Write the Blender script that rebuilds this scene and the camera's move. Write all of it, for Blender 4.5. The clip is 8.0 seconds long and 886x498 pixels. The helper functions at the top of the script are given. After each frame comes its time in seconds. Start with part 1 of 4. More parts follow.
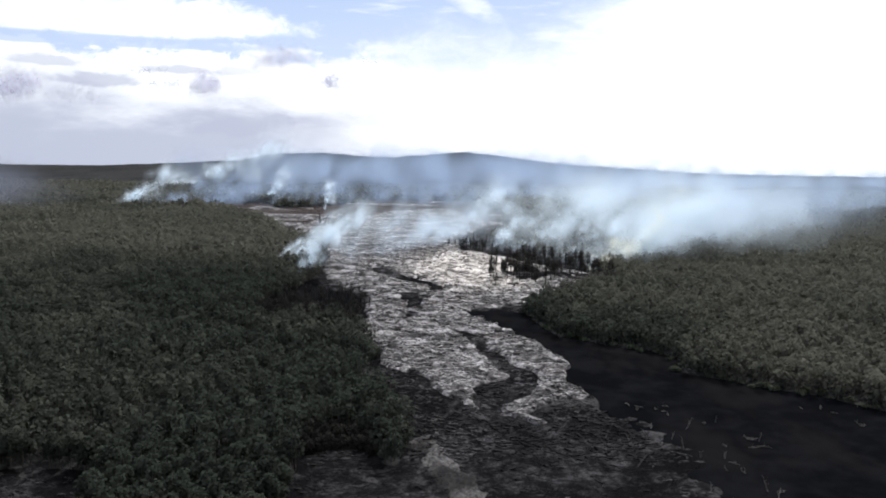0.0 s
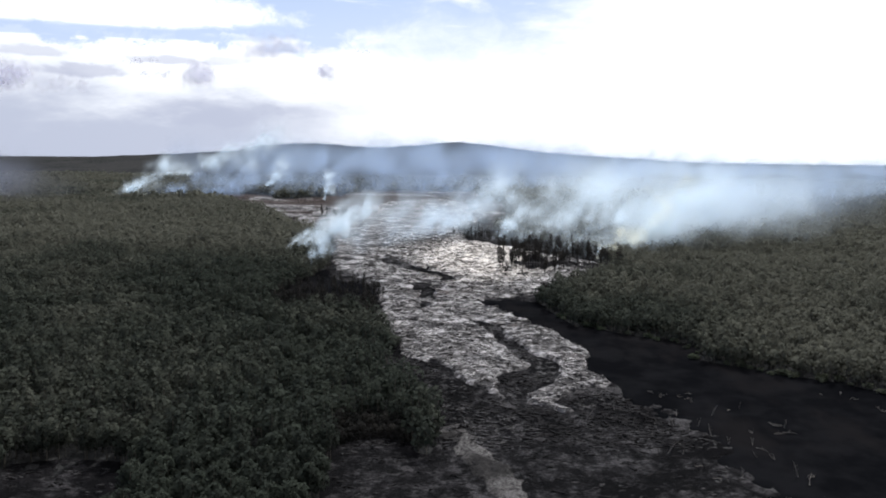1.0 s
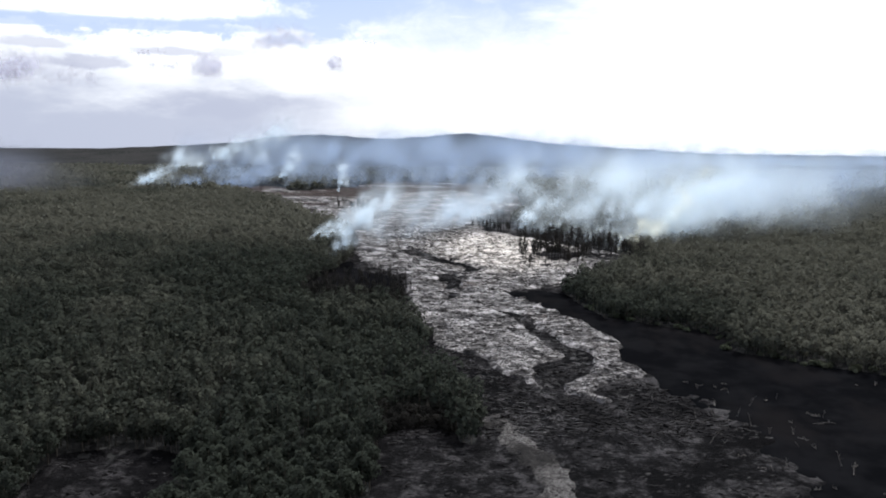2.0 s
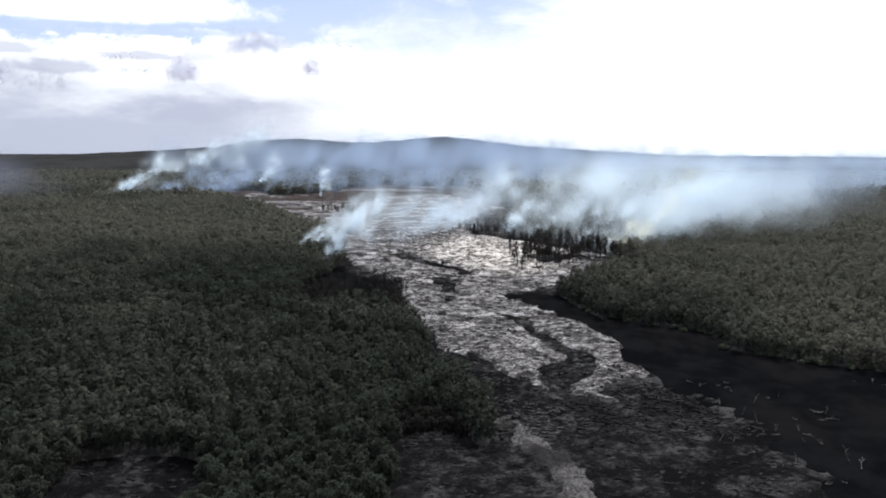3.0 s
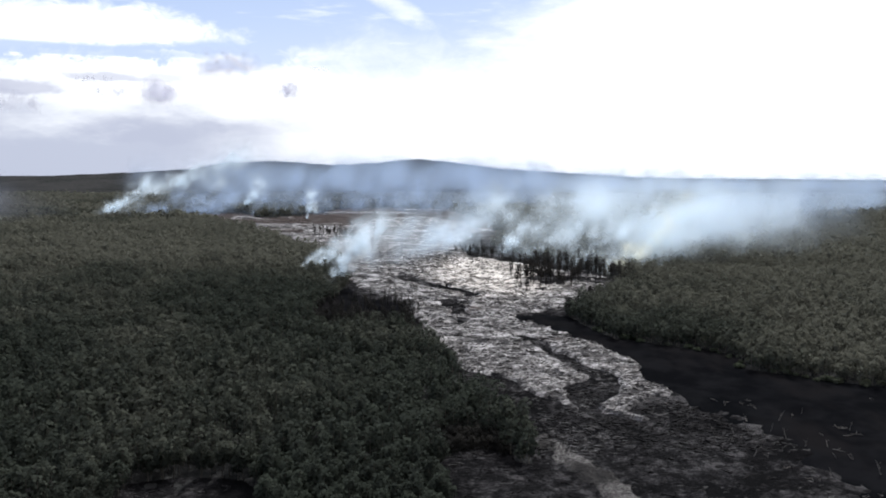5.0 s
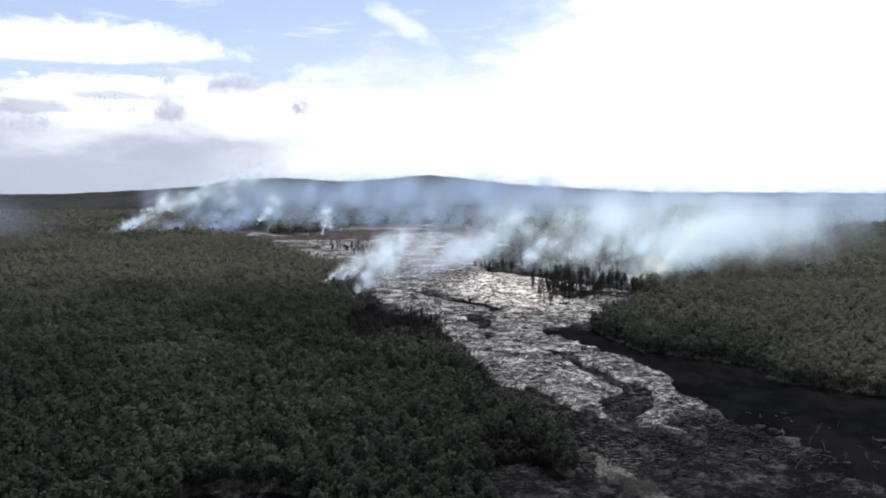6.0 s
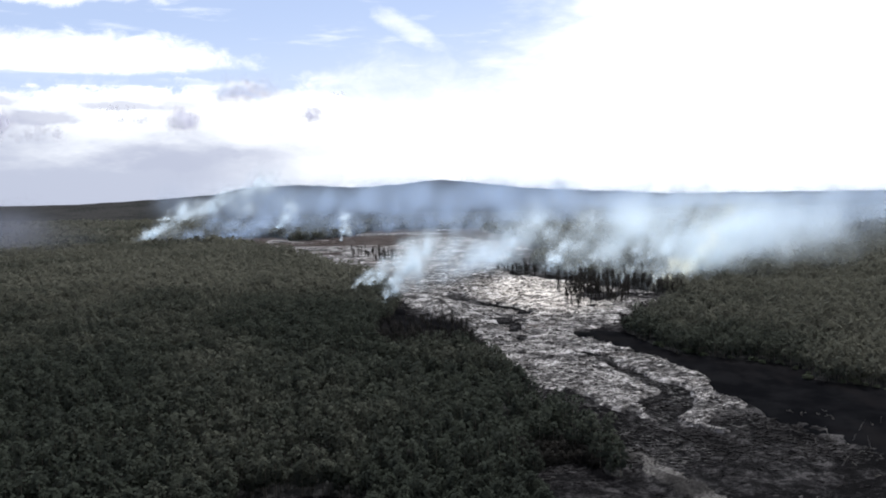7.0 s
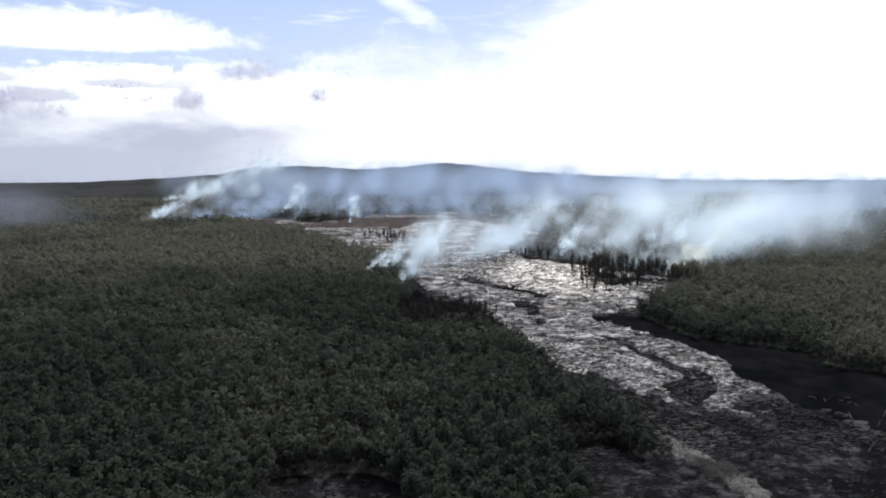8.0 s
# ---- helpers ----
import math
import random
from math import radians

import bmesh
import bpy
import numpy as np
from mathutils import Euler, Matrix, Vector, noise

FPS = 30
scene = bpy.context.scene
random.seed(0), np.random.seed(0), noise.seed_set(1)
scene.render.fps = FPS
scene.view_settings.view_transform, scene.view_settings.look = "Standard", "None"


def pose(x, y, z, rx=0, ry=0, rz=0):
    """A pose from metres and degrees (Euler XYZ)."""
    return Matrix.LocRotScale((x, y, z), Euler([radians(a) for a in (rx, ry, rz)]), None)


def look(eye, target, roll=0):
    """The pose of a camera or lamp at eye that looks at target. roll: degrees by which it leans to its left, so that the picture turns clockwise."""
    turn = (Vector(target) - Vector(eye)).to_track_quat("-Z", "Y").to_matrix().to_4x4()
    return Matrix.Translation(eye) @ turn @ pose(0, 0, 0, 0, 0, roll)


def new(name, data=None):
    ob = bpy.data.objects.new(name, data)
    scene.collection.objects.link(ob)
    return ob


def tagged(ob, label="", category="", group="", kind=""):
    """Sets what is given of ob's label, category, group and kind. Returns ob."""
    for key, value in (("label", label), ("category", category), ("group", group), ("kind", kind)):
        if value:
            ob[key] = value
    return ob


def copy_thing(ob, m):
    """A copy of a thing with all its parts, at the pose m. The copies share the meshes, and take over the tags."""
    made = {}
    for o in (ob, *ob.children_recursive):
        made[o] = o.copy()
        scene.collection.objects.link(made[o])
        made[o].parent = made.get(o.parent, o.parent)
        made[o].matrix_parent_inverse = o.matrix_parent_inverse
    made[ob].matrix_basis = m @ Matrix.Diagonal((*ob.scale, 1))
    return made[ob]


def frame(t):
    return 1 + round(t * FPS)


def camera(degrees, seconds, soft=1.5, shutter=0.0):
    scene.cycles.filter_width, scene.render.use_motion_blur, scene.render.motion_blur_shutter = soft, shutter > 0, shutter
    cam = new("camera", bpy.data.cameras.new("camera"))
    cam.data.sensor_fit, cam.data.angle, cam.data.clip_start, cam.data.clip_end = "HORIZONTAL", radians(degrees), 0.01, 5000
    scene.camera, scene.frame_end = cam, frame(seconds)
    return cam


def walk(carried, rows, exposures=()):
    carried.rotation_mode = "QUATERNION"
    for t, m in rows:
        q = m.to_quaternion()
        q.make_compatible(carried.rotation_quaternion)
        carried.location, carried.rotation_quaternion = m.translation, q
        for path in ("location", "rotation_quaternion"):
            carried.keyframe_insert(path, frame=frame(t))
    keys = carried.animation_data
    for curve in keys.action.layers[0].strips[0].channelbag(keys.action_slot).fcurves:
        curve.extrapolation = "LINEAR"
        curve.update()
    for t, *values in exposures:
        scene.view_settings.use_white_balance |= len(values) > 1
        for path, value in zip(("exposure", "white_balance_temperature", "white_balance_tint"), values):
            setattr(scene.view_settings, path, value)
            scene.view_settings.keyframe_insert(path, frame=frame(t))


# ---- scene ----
cam = camera(54.0, 8.0, 1.9)
METRES, EYE, TILT, LEAN, TURN = 100.0, 100.0, -5.7, 0.0, 0.0
ROWS = [
    (0.0, 0.0, 0.0, 0.0, 0.0, -0.21, -0.83),
    (0.2, -0.0258, -0.0034, -0.0003, -0.12, -0.31, -0.74),
    (0.5, -0.0645, -0.0084, -0.0008, 0.04, -0.44, -0.65),
    (0.8, -0.1027, -0.0142, -0.0004, -0.45, -0.77, -0.49),
    (1.0, -0.1282, -0.018, -0.0001, -0.66, -0.86, -0.54),
    (1.2, -0.1536, -0.0219, -0.0001, -0.58, -1.07, -0.84),
    (1.5, -0.1918, -0.0277, -0.0002, -0.49, -1.27, -0.62),
    (1.7, -0.2166, -0.0326, 0.0002, -0.28, -1.44, -0.58),
    (2.8, -0.3533, -0.0596, 0.0023, -1.55, -1.35, 0.1),
    (3.0, -0.3781, -0.0645, 0.0027, -2.15, -1.22, 0.03),
    (3.5, -0.4392, -0.0775, 0.0041, -2.16, -1.17, 0.35),
    (4.0, -0.4996, -0.0898, 0.0053, -2.61, -0.95, 0.26),
    (4.2, -0.524, -0.0951, 0.0057, -3.42, -0.82, 0.27),
    (4.5, -0.5605, -0.1031, 0.0062, -4.42, -0.53, 0.28),
    (4.7, -0.5848, -0.1082, 0.006, -4.36, -0.25, 0.25),
    (5.8, -0.7182, -0.1364, 0.0052, -3.91, 1.18, 0.06),
    (6.0, -0.7425, -0.1415, 0.005, -3.85, 1.25, 0.47),
    (6.5, -0.8021, -0.151, 0.004, -3.56, 1.49, 1.08),
    (7.0, -0.8623, -0.1635, 0.0043, -3.2, 1.56, 1.39),
    (7.2, -0.8863, -0.1669, 0.0036, -3.04, 1.43, 1.04),
    (7.5, -0.9224, -0.172, 0.0026, -2.75, 1.12, 0.94),
    (7.8, -0.9586, -0.1778, 0.0026, -3.25, 0.77, 0.58),
    (8.0, -0.9827, -0.1816, 0.0026, -3.25, 0.45, 0.52),
]
walk(cam, [(t, pose(0, 0, EYE, TILT, LEAN, TURN) @ pose(METRES * x, METRES * y, METRES * z, 90 + pitch, roll, yaw)) for t, x, y, z, yaw, pitch, roll in ROWS],
     [(0.0, 0.0, 6150.0, 10.0), (8.0, 0.0, 6150.0, 10.0)])
scene.cycles.transparent_max_bounces = 256

# ---- light: hazy sun ahead, high thin cloud and cumulus ----
SUN_AZ, SUN_EL = 22.0, 48.0
SUN_STRENGTH, SKY_STRENGTH = 4.6, 0.085


class Nodes:
    """Short hand for building node trees."""

    def __init__(self, tree):
        self.tree = tree
        tree.nodes.clear()

    def add(self, kind, operation=None, feature=None, attribute_name=None):
        node = self.tree.nodes.new(kind)
        if operation:
            node.operation = operation
        if feature:
            node.feature = feature
        if attribute_name:
            node.attribute_name = attribute_name
        return node

    def put(self, socket, value):
        if isinstance(value, bpy.types.NodeSocket):
            self.tree.links.new(value, socket)
        elif value is not None:
            socket.default_value = value

    def math(self, op, a, b=None, c=None, clamp=False):
        node = self.add("ShaderNodeMath", operation=op)
        node.use_clamp = clamp
        for socket, value in zip(node.inputs, (a, b, c)):
            self.put(socket, value)
        return node.outputs[0]

    def step(self, value, low, high, start=0.0, end=1.0):
        node = self.add("ShaderNodeMapRange")
        node.interpolation_type = "SMOOTHSTEP"
        for socket, v in zip(node.inputs, (value, low, high, start, end)):
            self.put(socket, v)
        return node.outputs[0]

    def mix(self, factor, a, b, blend="MIX"):
        node = self.add("ShaderNodeMix")
        node.data_type, node.blend_type = "RGBA", blend
        self.put(node.inputs[0], factor)
        for socket, value in ((node.inputs[6], a), (node.inputs[7], b)):
            self.put(socket, (*value, 1.0) if isinstance(value, tuple) and len(value) == 3 else value)
        return node.outputs[2]

    def noise(self, vector, scale, detail=4.0, rough=0.55, distortion=0.0):
        node = self.add("ShaderNodeTexNoise")
        self.put(node.inputs["Vector"], vector)
        for key, value in (("Scale", scale), ("Detail", detail), ("Roughness", rough), ("Distortion", distortion)):
            node.inputs[key].default_value = value
        return node.outputs[0]

    def stretch(self, vector, scale, turn=(0, 0, 0)):
        node = self.add("ShaderNodeMapping")
        self.put(node.inputs[0], vector)
        node.inputs["Scale"].default_value = scale
        node.inputs["Rotation"].default_value = turn
        return node.outputs[0]

    def bump(self, height, strength, distance, normal=None):
        node = self.add("ShaderNodeBump")
        node.inputs["Strength"].default_value, node.inputs["Distance"].default_value = strength, distance
        self.put(node.inputs["Height"], height)
        self.put(node.inputs["Normal"], normal)
        return node.outputs[0]


def make_sky():
    world = bpy.data.worlds.new("sky")
    scene.world = world
    world.use_nodes = True
    n = Nodes(world.node_tree)
    way = n.add("ShaderNodeTexCoord").outputs["Generated"]
    split = n.add("ShaderNodeSeparateXYZ")
    n.put(split.inputs[0], way)
    deg = 180 / math.pi
    az = n.math("MULTIPLY", n.math("ARCTAN2", split.outputs[0], split.outputs[1]), deg)
    el = n.math("MULTIPLY", n.math("ARCSINE", split.outputs[2]), deg)
    sky = n.add("ShaderNodeTexSky")
    sky.sky_type, sky.sun_disc, sky.sun_elevation, sky.sun_rotation = "NISHITA", False, radians(SUN_EL), radians(SUN_AZ)
    sky.altitude, sky.air_density, sky.dust_density, sky.ozone_density = 300, 1.0, 0.1, 2.0
    blue = n.mix(1.0, sky.outputs[0], (SKY_STRENGTH * 0.95, SKY_STRENGTH, SKY_STRENGTH * 1.2), "MULTIPLY")
    blue = n.mix(n.step(n.math("ADD", el, n.math("MULTIPLY", az, -0.12)), 13.0, 4.0, 0.55, 0.9), blue, (0.76, 0.83, 1.0))
    flat = n.stretch(way, (1, 1, 3.2))
    broad = n.noise(flat, 5.0, 6.0, 0.55)
    fine = n.noise(flat, 16.0, 7.0, 0.6)
    wisp = n.math("ADD", n.math("SUBTRACT", broad, 0.5), n.math("MULTIPLY", n.math("SUBTRACT", fine, 0.5), 0.6))

    curl = n.noise(n.stretch(way, (1, 1, 1.6)), 26.0, 7.0, 0.6, 0.5)

    # thick cloud low down and to the sunward side, breaks of blue higher up
    edge = n.math("ADD", n.math("ADD", el, n.math("MULTIPLY", wisp, 3.0)), n.math("MULTIPLY", n.math("SUBTRACT", curl, 0.5), 4.5))
    low = n.step(edge, n.step(az, -8.0, 0.0, 6.7, 9.5), n.step(az, -8.0, 0.0, 6.0, 3.0))
    sunward = n.step(n.math("ADD", n.math("SUBTRACT", az, n.math("MULTIPLY", n.math("SUBTRACT", el, 6.0), 1.0)), n.math("MULTIPLY", wisp, 12.0)), 3.0, 10.0)
    streaks = n.noise(n.stretch(way, (1, 1, 7.0), (0, 0.15, 0.3)), 9.0, 6.0, 0.55)
    high = n.math("MULTIPLY", n.step(streaks, 0.56, 0.76), n.step(el, 9.0, 30.0, 0.5, 0.9))
    cover = n.math("MAXIMUM", n.math("MAXIMUM", n.math("MAXIMUM", low, sunward), high), n.step(el, 18.0, 40.0, 0.0, 0.9))

    def bank(a, e, w, h, ragged, hard=0.25):
        """A cloud bank about a direction, flat below and ragged above: 1 inside, 0 outside."""
        dx = n.math("DIVIDE", n.math("SUBTRACT", az, a), w)
        dy = n.math("DIVIDE", n.math("SUBTRACT", el, e), h)
        dy = n.math("MAXIMUM", dy, n.math("MULTIPLY", dy, -1.8))
        r = n.math("SQRT", n.math("ADD", n.math("MULTIPLY", dx, dx), n.math("MULTIPLY", dy, dy)))
        rough = n.math("ADD", n.math("MULTIPLY", wisp, 0.5), n.math("SUBTRACT", curl, 0.5))
        return n.step(n.math("ADD", r, n.math("MULTIPLY", rough, ragged)), 1.0 + hard, 1.0 - hard)

    cover = n.math("MAXIMUM", cover, bank(-21.0, 8.0, 11.0, 1.5, 1.3))
    cover = n.math("MAXIMUM", cover, bank(-25.0, 12.0, 10.0, 1.6, 1.3))
    slant = n.math("ADD", n.math("MULTIPLY", n.math("SUBTRACT", az, 1.2), 0.62), n.math("SUBTRACT", el, 10.1))
    along = n.math("SUBTRACT", n.math("SUBTRACT", az, 1.2), n.math("MULTIPLY", n.math("SUBTRACT", el, 10.1), 0.62))
    feather = n.math("ADD", n.math("MULTIPLY", n.math("MULTIPLY", slant, slant), 1.6), n.math("MULTIPLY", n.math("MULTIPLY", along, along), 0.09))
    feather = n.step(n.math("ADD", feather, n.math("ADD", n.math("MULTIPLY", wisp, 4.5), n.math("MULTIPLY", n.math("SUBTRACT", curl, 0.5), 2.5))), 1.5, -0.6, 0.0, 0.6)
    cover = n.math("MAXIMUM", cover, feather)
    streak = bank(-24.0, 6.7, 11.5, 0.4, 1.4)
    cover = n.math("MULTIPLY", cover, n.math("SUBTRACT", 1.0, n.math("MULTIPLY", streak, 0.8)))
    toward = n.add("ShaderNodeVectorMath", operation="DOT_PRODUCT")
    n.put(toward.inputs[0], way)
    toward.inputs[1].default_value = sun_way
    bright = n.math("MULTIPLY", n.step(toward.outputs["Value"], 0.0, 0.75, 0.4, 1.3), n.step(el, 14.0, 55.0, 1.0, 0.85))
    white = n.mix(1.0, n.mix(n.step(az, -30.0, 6.0), (0.97, 0.98, 1.0), (1.0, 0.99, 0.98)), bright, "MULTIPLY")
    # grey-blue undersides of the cloud away from the sun
    grey = n.math("MULTIPLY", n.step(n.math("ADD", az, n.math("MULTIPLY", wisp, 15.0)), 4.0, -17.0), n.step(n.math("ADD", el, n.math("MULTIPLY", wisp, 7.0)), 5.2, 1.2))
    tone = n.mix(n.math("MULTIPLY", grey, 0.85), white, (0.5, 0.53, 0.65))
    for a, e, w, h, depth in ((-8.0, 6.1, 1.6, 0.4, 0.3), (-21.5, 4.4, 2.4, 0.45, 0.5), (-17.0, 5.2, 1.8, 0.3, 0.45), (-24.0, 5.4, 2.0, 0.35, 0.4), (-13.0, 5.3, 1.2, 0.35, 0.3), (-15.5, 1.9, 4.5, 0.9, 0.14), (-6.0, 2.3, 4.0, 0.7, 0.12)):
        tone = n.mix(n.math("MULTIPLY", bank(a, e, w, h, 2.5, 0.35), depth), tone, (0.42, 0.43, 0.57))
    colour = n.mix(cover, blue, tone)
    back = n.add("ShaderNodeBackground")
    n.put(back.inputs[0], colour)
    out = n.add("ShaderNodeOutputWorld")
    n.put(out.inputs[0], back.outputs[0])


sun = new("sun", bpy.data.lights.new("sun", "SUN"))
sun.data.energy, sun.data.angle, sun.data.color = SUN_STRENGTH, radians(9.0), (1.0, 0.96, 0.9)
sun_way = Vector((math.sin(radians(SUN_AZ)) * math.cos(radians(SUN_EL)), math.cos(radians(SUN_AZ)) * math.cos(radians(SUN_EL)), math.sin(radians(SUN_EL))))
sun.matrix_world = look(sun_way * 300, (0, 0, 0))
make_sky()


# ---- materials ----
def material(name, build):
    mat = bpy.data.materials.new(name)
    mat.use_nodes = True
    n = Nodes(mat.node_tree)
    shader = build(n)
    out = n.add("ShaderNodeOutputMaterial")
    n.put(out.inputs[0], shader)
    return mat


def principled(n, colour, rough, specular=0.5, normal=None):
    p = n.add("ShaderNodeBsdfPrincipled")
    n.put(p.inputs["Base Color"], (*colour, 1.0) if isinstance(colour, tuple) else colour)
    n.put(p.inputs["Roughness"], rough)
    n.put(p.inputs["Specular IOR Level"], specular)
    n.put(p.inputs["Normal"], normal)
    return p.outputs[0]


def place(n):
    return n.add("ShaderNodeTexCoord").outputs["Object"]


def plates(n, at, size, warp):
    """Broken crust: a dark crack field and a random tone for each plate."""
    wobble = n.add("ShaderNodeTexNoise")
    n.put(wobble.inputs["Vector"], at)
    wobble.inputs["Scale"].default_value, wobble.inputs["Detail"].default_value = 0.4 / size, 6.0
    moved = n.add("ShaderNodeVectorMath", operation="MULTIPLY_ADD")
    n.put(moved.inputs[0], wobble.outputs["Color"])
    moved.inputs[1].default_value = (warp, warp, warp)
    n.put(moved.inputs[2], at)
    crack, cell = n.add("ShaderNodeTexVoronoi", feature="DISTANCE_TO_EDGE"), n.add("ShaderNodeTexVoronoi", feature="F1")
    for node in (crack, cell):
        n.put(node.inputs["Vector"], moved.outputs[0])
        node.inputs["Scale"].default_value = 1.0 / size
    return crack.outputs["Distance"], n.math("FRACT", n.math("MULTIPLY", cell.outputs["Color"], 3.7))


def sunlit_zone(n, at, ragged):
    """The stretch of the flow where a patch of sun is painted into the colour."""
    off = n.add("ShaderNodeVectorMath", operation="DISTANCE")
    n.put(off.inputs[0], n.stretch(at, (1.0, 0.5, 0.0)))
    off.inputs[1].default_value = (22.0, 310.0, 0.0)
    return n.step(n.math("ADD", off.outputs["Value"], n.math("MULTIPLY", n.math("SUBTRACT", ragged, 0.5), 60.0)), 66.0, 22.0)


def lobes_of(n, at):
    """Dull hollows between the silvery lobes of the flow."""
    return n.step(n.noise(n.stretch(at, (0.6, 1.0, 0.0), (0, 0, 0.3)), 0.13, 6.0, 0.62, 1.5), 0.4, 0.56, 0.4, 1.3)


def lava_fresh(n):
    at = place(n)
    bent = n.stretch(at, (0.55, 1.0, 1.0), (0, 0, 0.2))
    ropes = n.noise(bent, 0.8, 8.0, 0.68, 0.5)
    slabs = n.noise(bent, 0.09, 7.0, 0.66, 0.5)
    flakes = n.noise(bent, 2.1, 5.0, 0.7)
    crack, pick = plates(n, bent, 1.9, 2.5)
    sunlit = sunlit_zone(n, at, slabs)
    # more pale crust, brighter and warmer, inside the painted patch of sun
    crust = n.step(n.math("ADD", n.math("MULTIPLY", ropes, 0.5), n.math("MULTIPLY", slabs, 0.5)), n.step(sunlit, 0.0, 1.0, 0.43, 0.36), n.step(sunlit, 0.0, 1.0, 0.60, 0.5))
    crust = n.math("MULTIPLY", crust, n.step(crack, 0.0, 0.06, 0.7, 1.0))
    crust = n.math("MULTIPLY", crust, n.step(flakes, 0.34, 0.62, 0.55, 1.15))
    sheen = n.math("MULTIPLY", n.math("MULTIPLY", crust, n.step(pick, 0.0, 1.0, 0.6, 1.0)), lobes_of(n, at), clamp=True)
    colour = n.mix(sheen, (0.026, 0.025, 0.026), n.mix(sunlit, (0.29, 0.27, 0.272), (0.72, 0.645, 0.575)))
    colour = n.mix(n.step(n.noise(at, 0.02, 6.0, 0.65), 0.57, 0.7, 0.0, 0.6), colour, (0.06, 0.042, 0.036))
    rough = n.step(sheen, 0.0, 1.0, 0.9, 0.3)
    normal = n.bump(ropes, 1.0, 0.9, n.bump(flakes, 0.9, 0.3))
    return principled(n, colour, rough, n.step(sheen, 0.0, 1.0, 0.05, 0.8), normal)


def lava_old(n):
    at = place(n)
    bent = n.stretch(at, (0.75, 1.0, 1.0), (0, 0, -0.2))
    ropes = n.noise(bent, 0.5, 9.0, 0.72, 1.0)
    patches = n.noise(at, 0.045, 7.0, 0.66)
    crack, pick = plates(n, bent, 2.6, 5.0)
    crust = n.math("MULTIPLY", n.step(n.math("ADD", n.math("MULTIPLY", ropes, 0.4), n.math("MULTIPLY", patches, 0.6)), 0.44, 0.58), n.step(crack, 0.0, 0.1, 0.5, 1.0))
    crust = n.math("MULTIPLY", crust, n.step(pick, 0.0, 1.0, 0.6, 1.0))
    crust = n.math("MULTIPLY", crust, n.step(n.noise(at, 0.14, 5.0, 0.6), 0.4, 0.58, 0.25, 1.25))
    colour = n.mix(crust, (0.0078, 0.0077, 0.0084), (0.039, 0.0365, 0.039))
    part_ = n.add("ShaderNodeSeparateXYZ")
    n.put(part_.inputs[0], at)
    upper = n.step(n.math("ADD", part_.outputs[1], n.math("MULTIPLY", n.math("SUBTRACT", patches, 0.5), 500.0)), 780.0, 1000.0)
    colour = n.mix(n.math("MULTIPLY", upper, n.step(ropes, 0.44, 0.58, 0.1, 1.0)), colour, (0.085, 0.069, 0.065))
    normal = n.bump(ropes, 1.0, 1.2, n.bump(n.noise(bent, 1.9, 6.0, 0.7), 0.8, 0.3))
    return principled(n, colour, n.step(crust, 0.0, 1.0, 1.0, 0.75), n.step(crust, 0.0, 1.0, 0.0, 0.1), normal)


def crust(dark, light, gloss, sunlit_top=None):
    def build(n):
        at = n.add("ShaderNodeNewGeometry").outputs["Position"]
        rnd = n.add("ShaderNodeObjectInfo").outputs["Random"]
        each = n.add("ShaderNodeNewGeometry").outputs["Random Per Island"]
        pick = n.math("FRACT", n.math("ADD", rnd, each))
        ropes = n.noise(at, 1.1, 8.0, 0.7, 1.0)
        tone = n.math("MULTIPLY", n.step(ropes, 0.36, 0.6), n.step(pick, 0.0, 1.0, 0.5, 1.0))
        if not sunlit_top:
            tone = n.math("MULTIPLY", tone, n.step(n.noise(at, 0.06, 5.0, 0.6), 0.42, 0.6, 0.2, 1.0))
        if sunlit_top:
            tone = n.math("MULTIPLY", tone, lobes_of(n, at), clamp=True)
        # plates take their sun-bright colour inside the same painted patch
        top = n.mix(sunlit_zone(n, at, n.noise(at, 0.07, 5.0)), light, sunlit_top) if sunlit_top else light
        return principled(n, n.mix(tone, dark, top), n.step(tone, 0.0, 1.0, 0.9, 0.4), n.step(tone, 0.0, 1.0, 0.02, gloss), n.bump(ropes, 0.9, 0.5))
    return build


def lava_black(n):
    at = place(n)
    mottle = n.noise(at, 0.06, 7.0, 0.6)
    colour = n.mix(n.step(mottle, 0.4, 0.65), (0.0036, 0.0038, 0.0046), (0.0072, 0.0074, 0.0085))
    colour = n.mix(n.step(n.noise(n.stretch(at, (1.0, 0.5, 1.0), (0, 0, 0.6)), 0.03, 6.0, 0.62), 0.5, 0.68, 0.0, 0.8), colour, (0.0088, 0.0083, 0.0089))
    normal = n.bump(n.noise(at, 0.9, 7.0, 0.65), 0.6, 0.25)
    return principled(n, colour, 1.0, 0.0, normal)


def forest_floor(n):
    at = place(n)
    patches = n.noise(at, 0.01, 6.0, 0.6)
    clumps = n.noise(at, 0.16, 6.0, 0.65)
    colour = n.mix(n.step(clumps, 0.4, 0.62), (0.017, 0.0185, 0.0185), (0.044, 0.044, 0.044))
    colour = n.mix(n.step(patches, 0.42, 0.62, 0.0, 0.6), colour, (0.046, 0.045, 0.045))
    normal = n.bump(clumps, 1.0, 4.0)
    return principled(n, colour, 1.0, 0.0, normal)


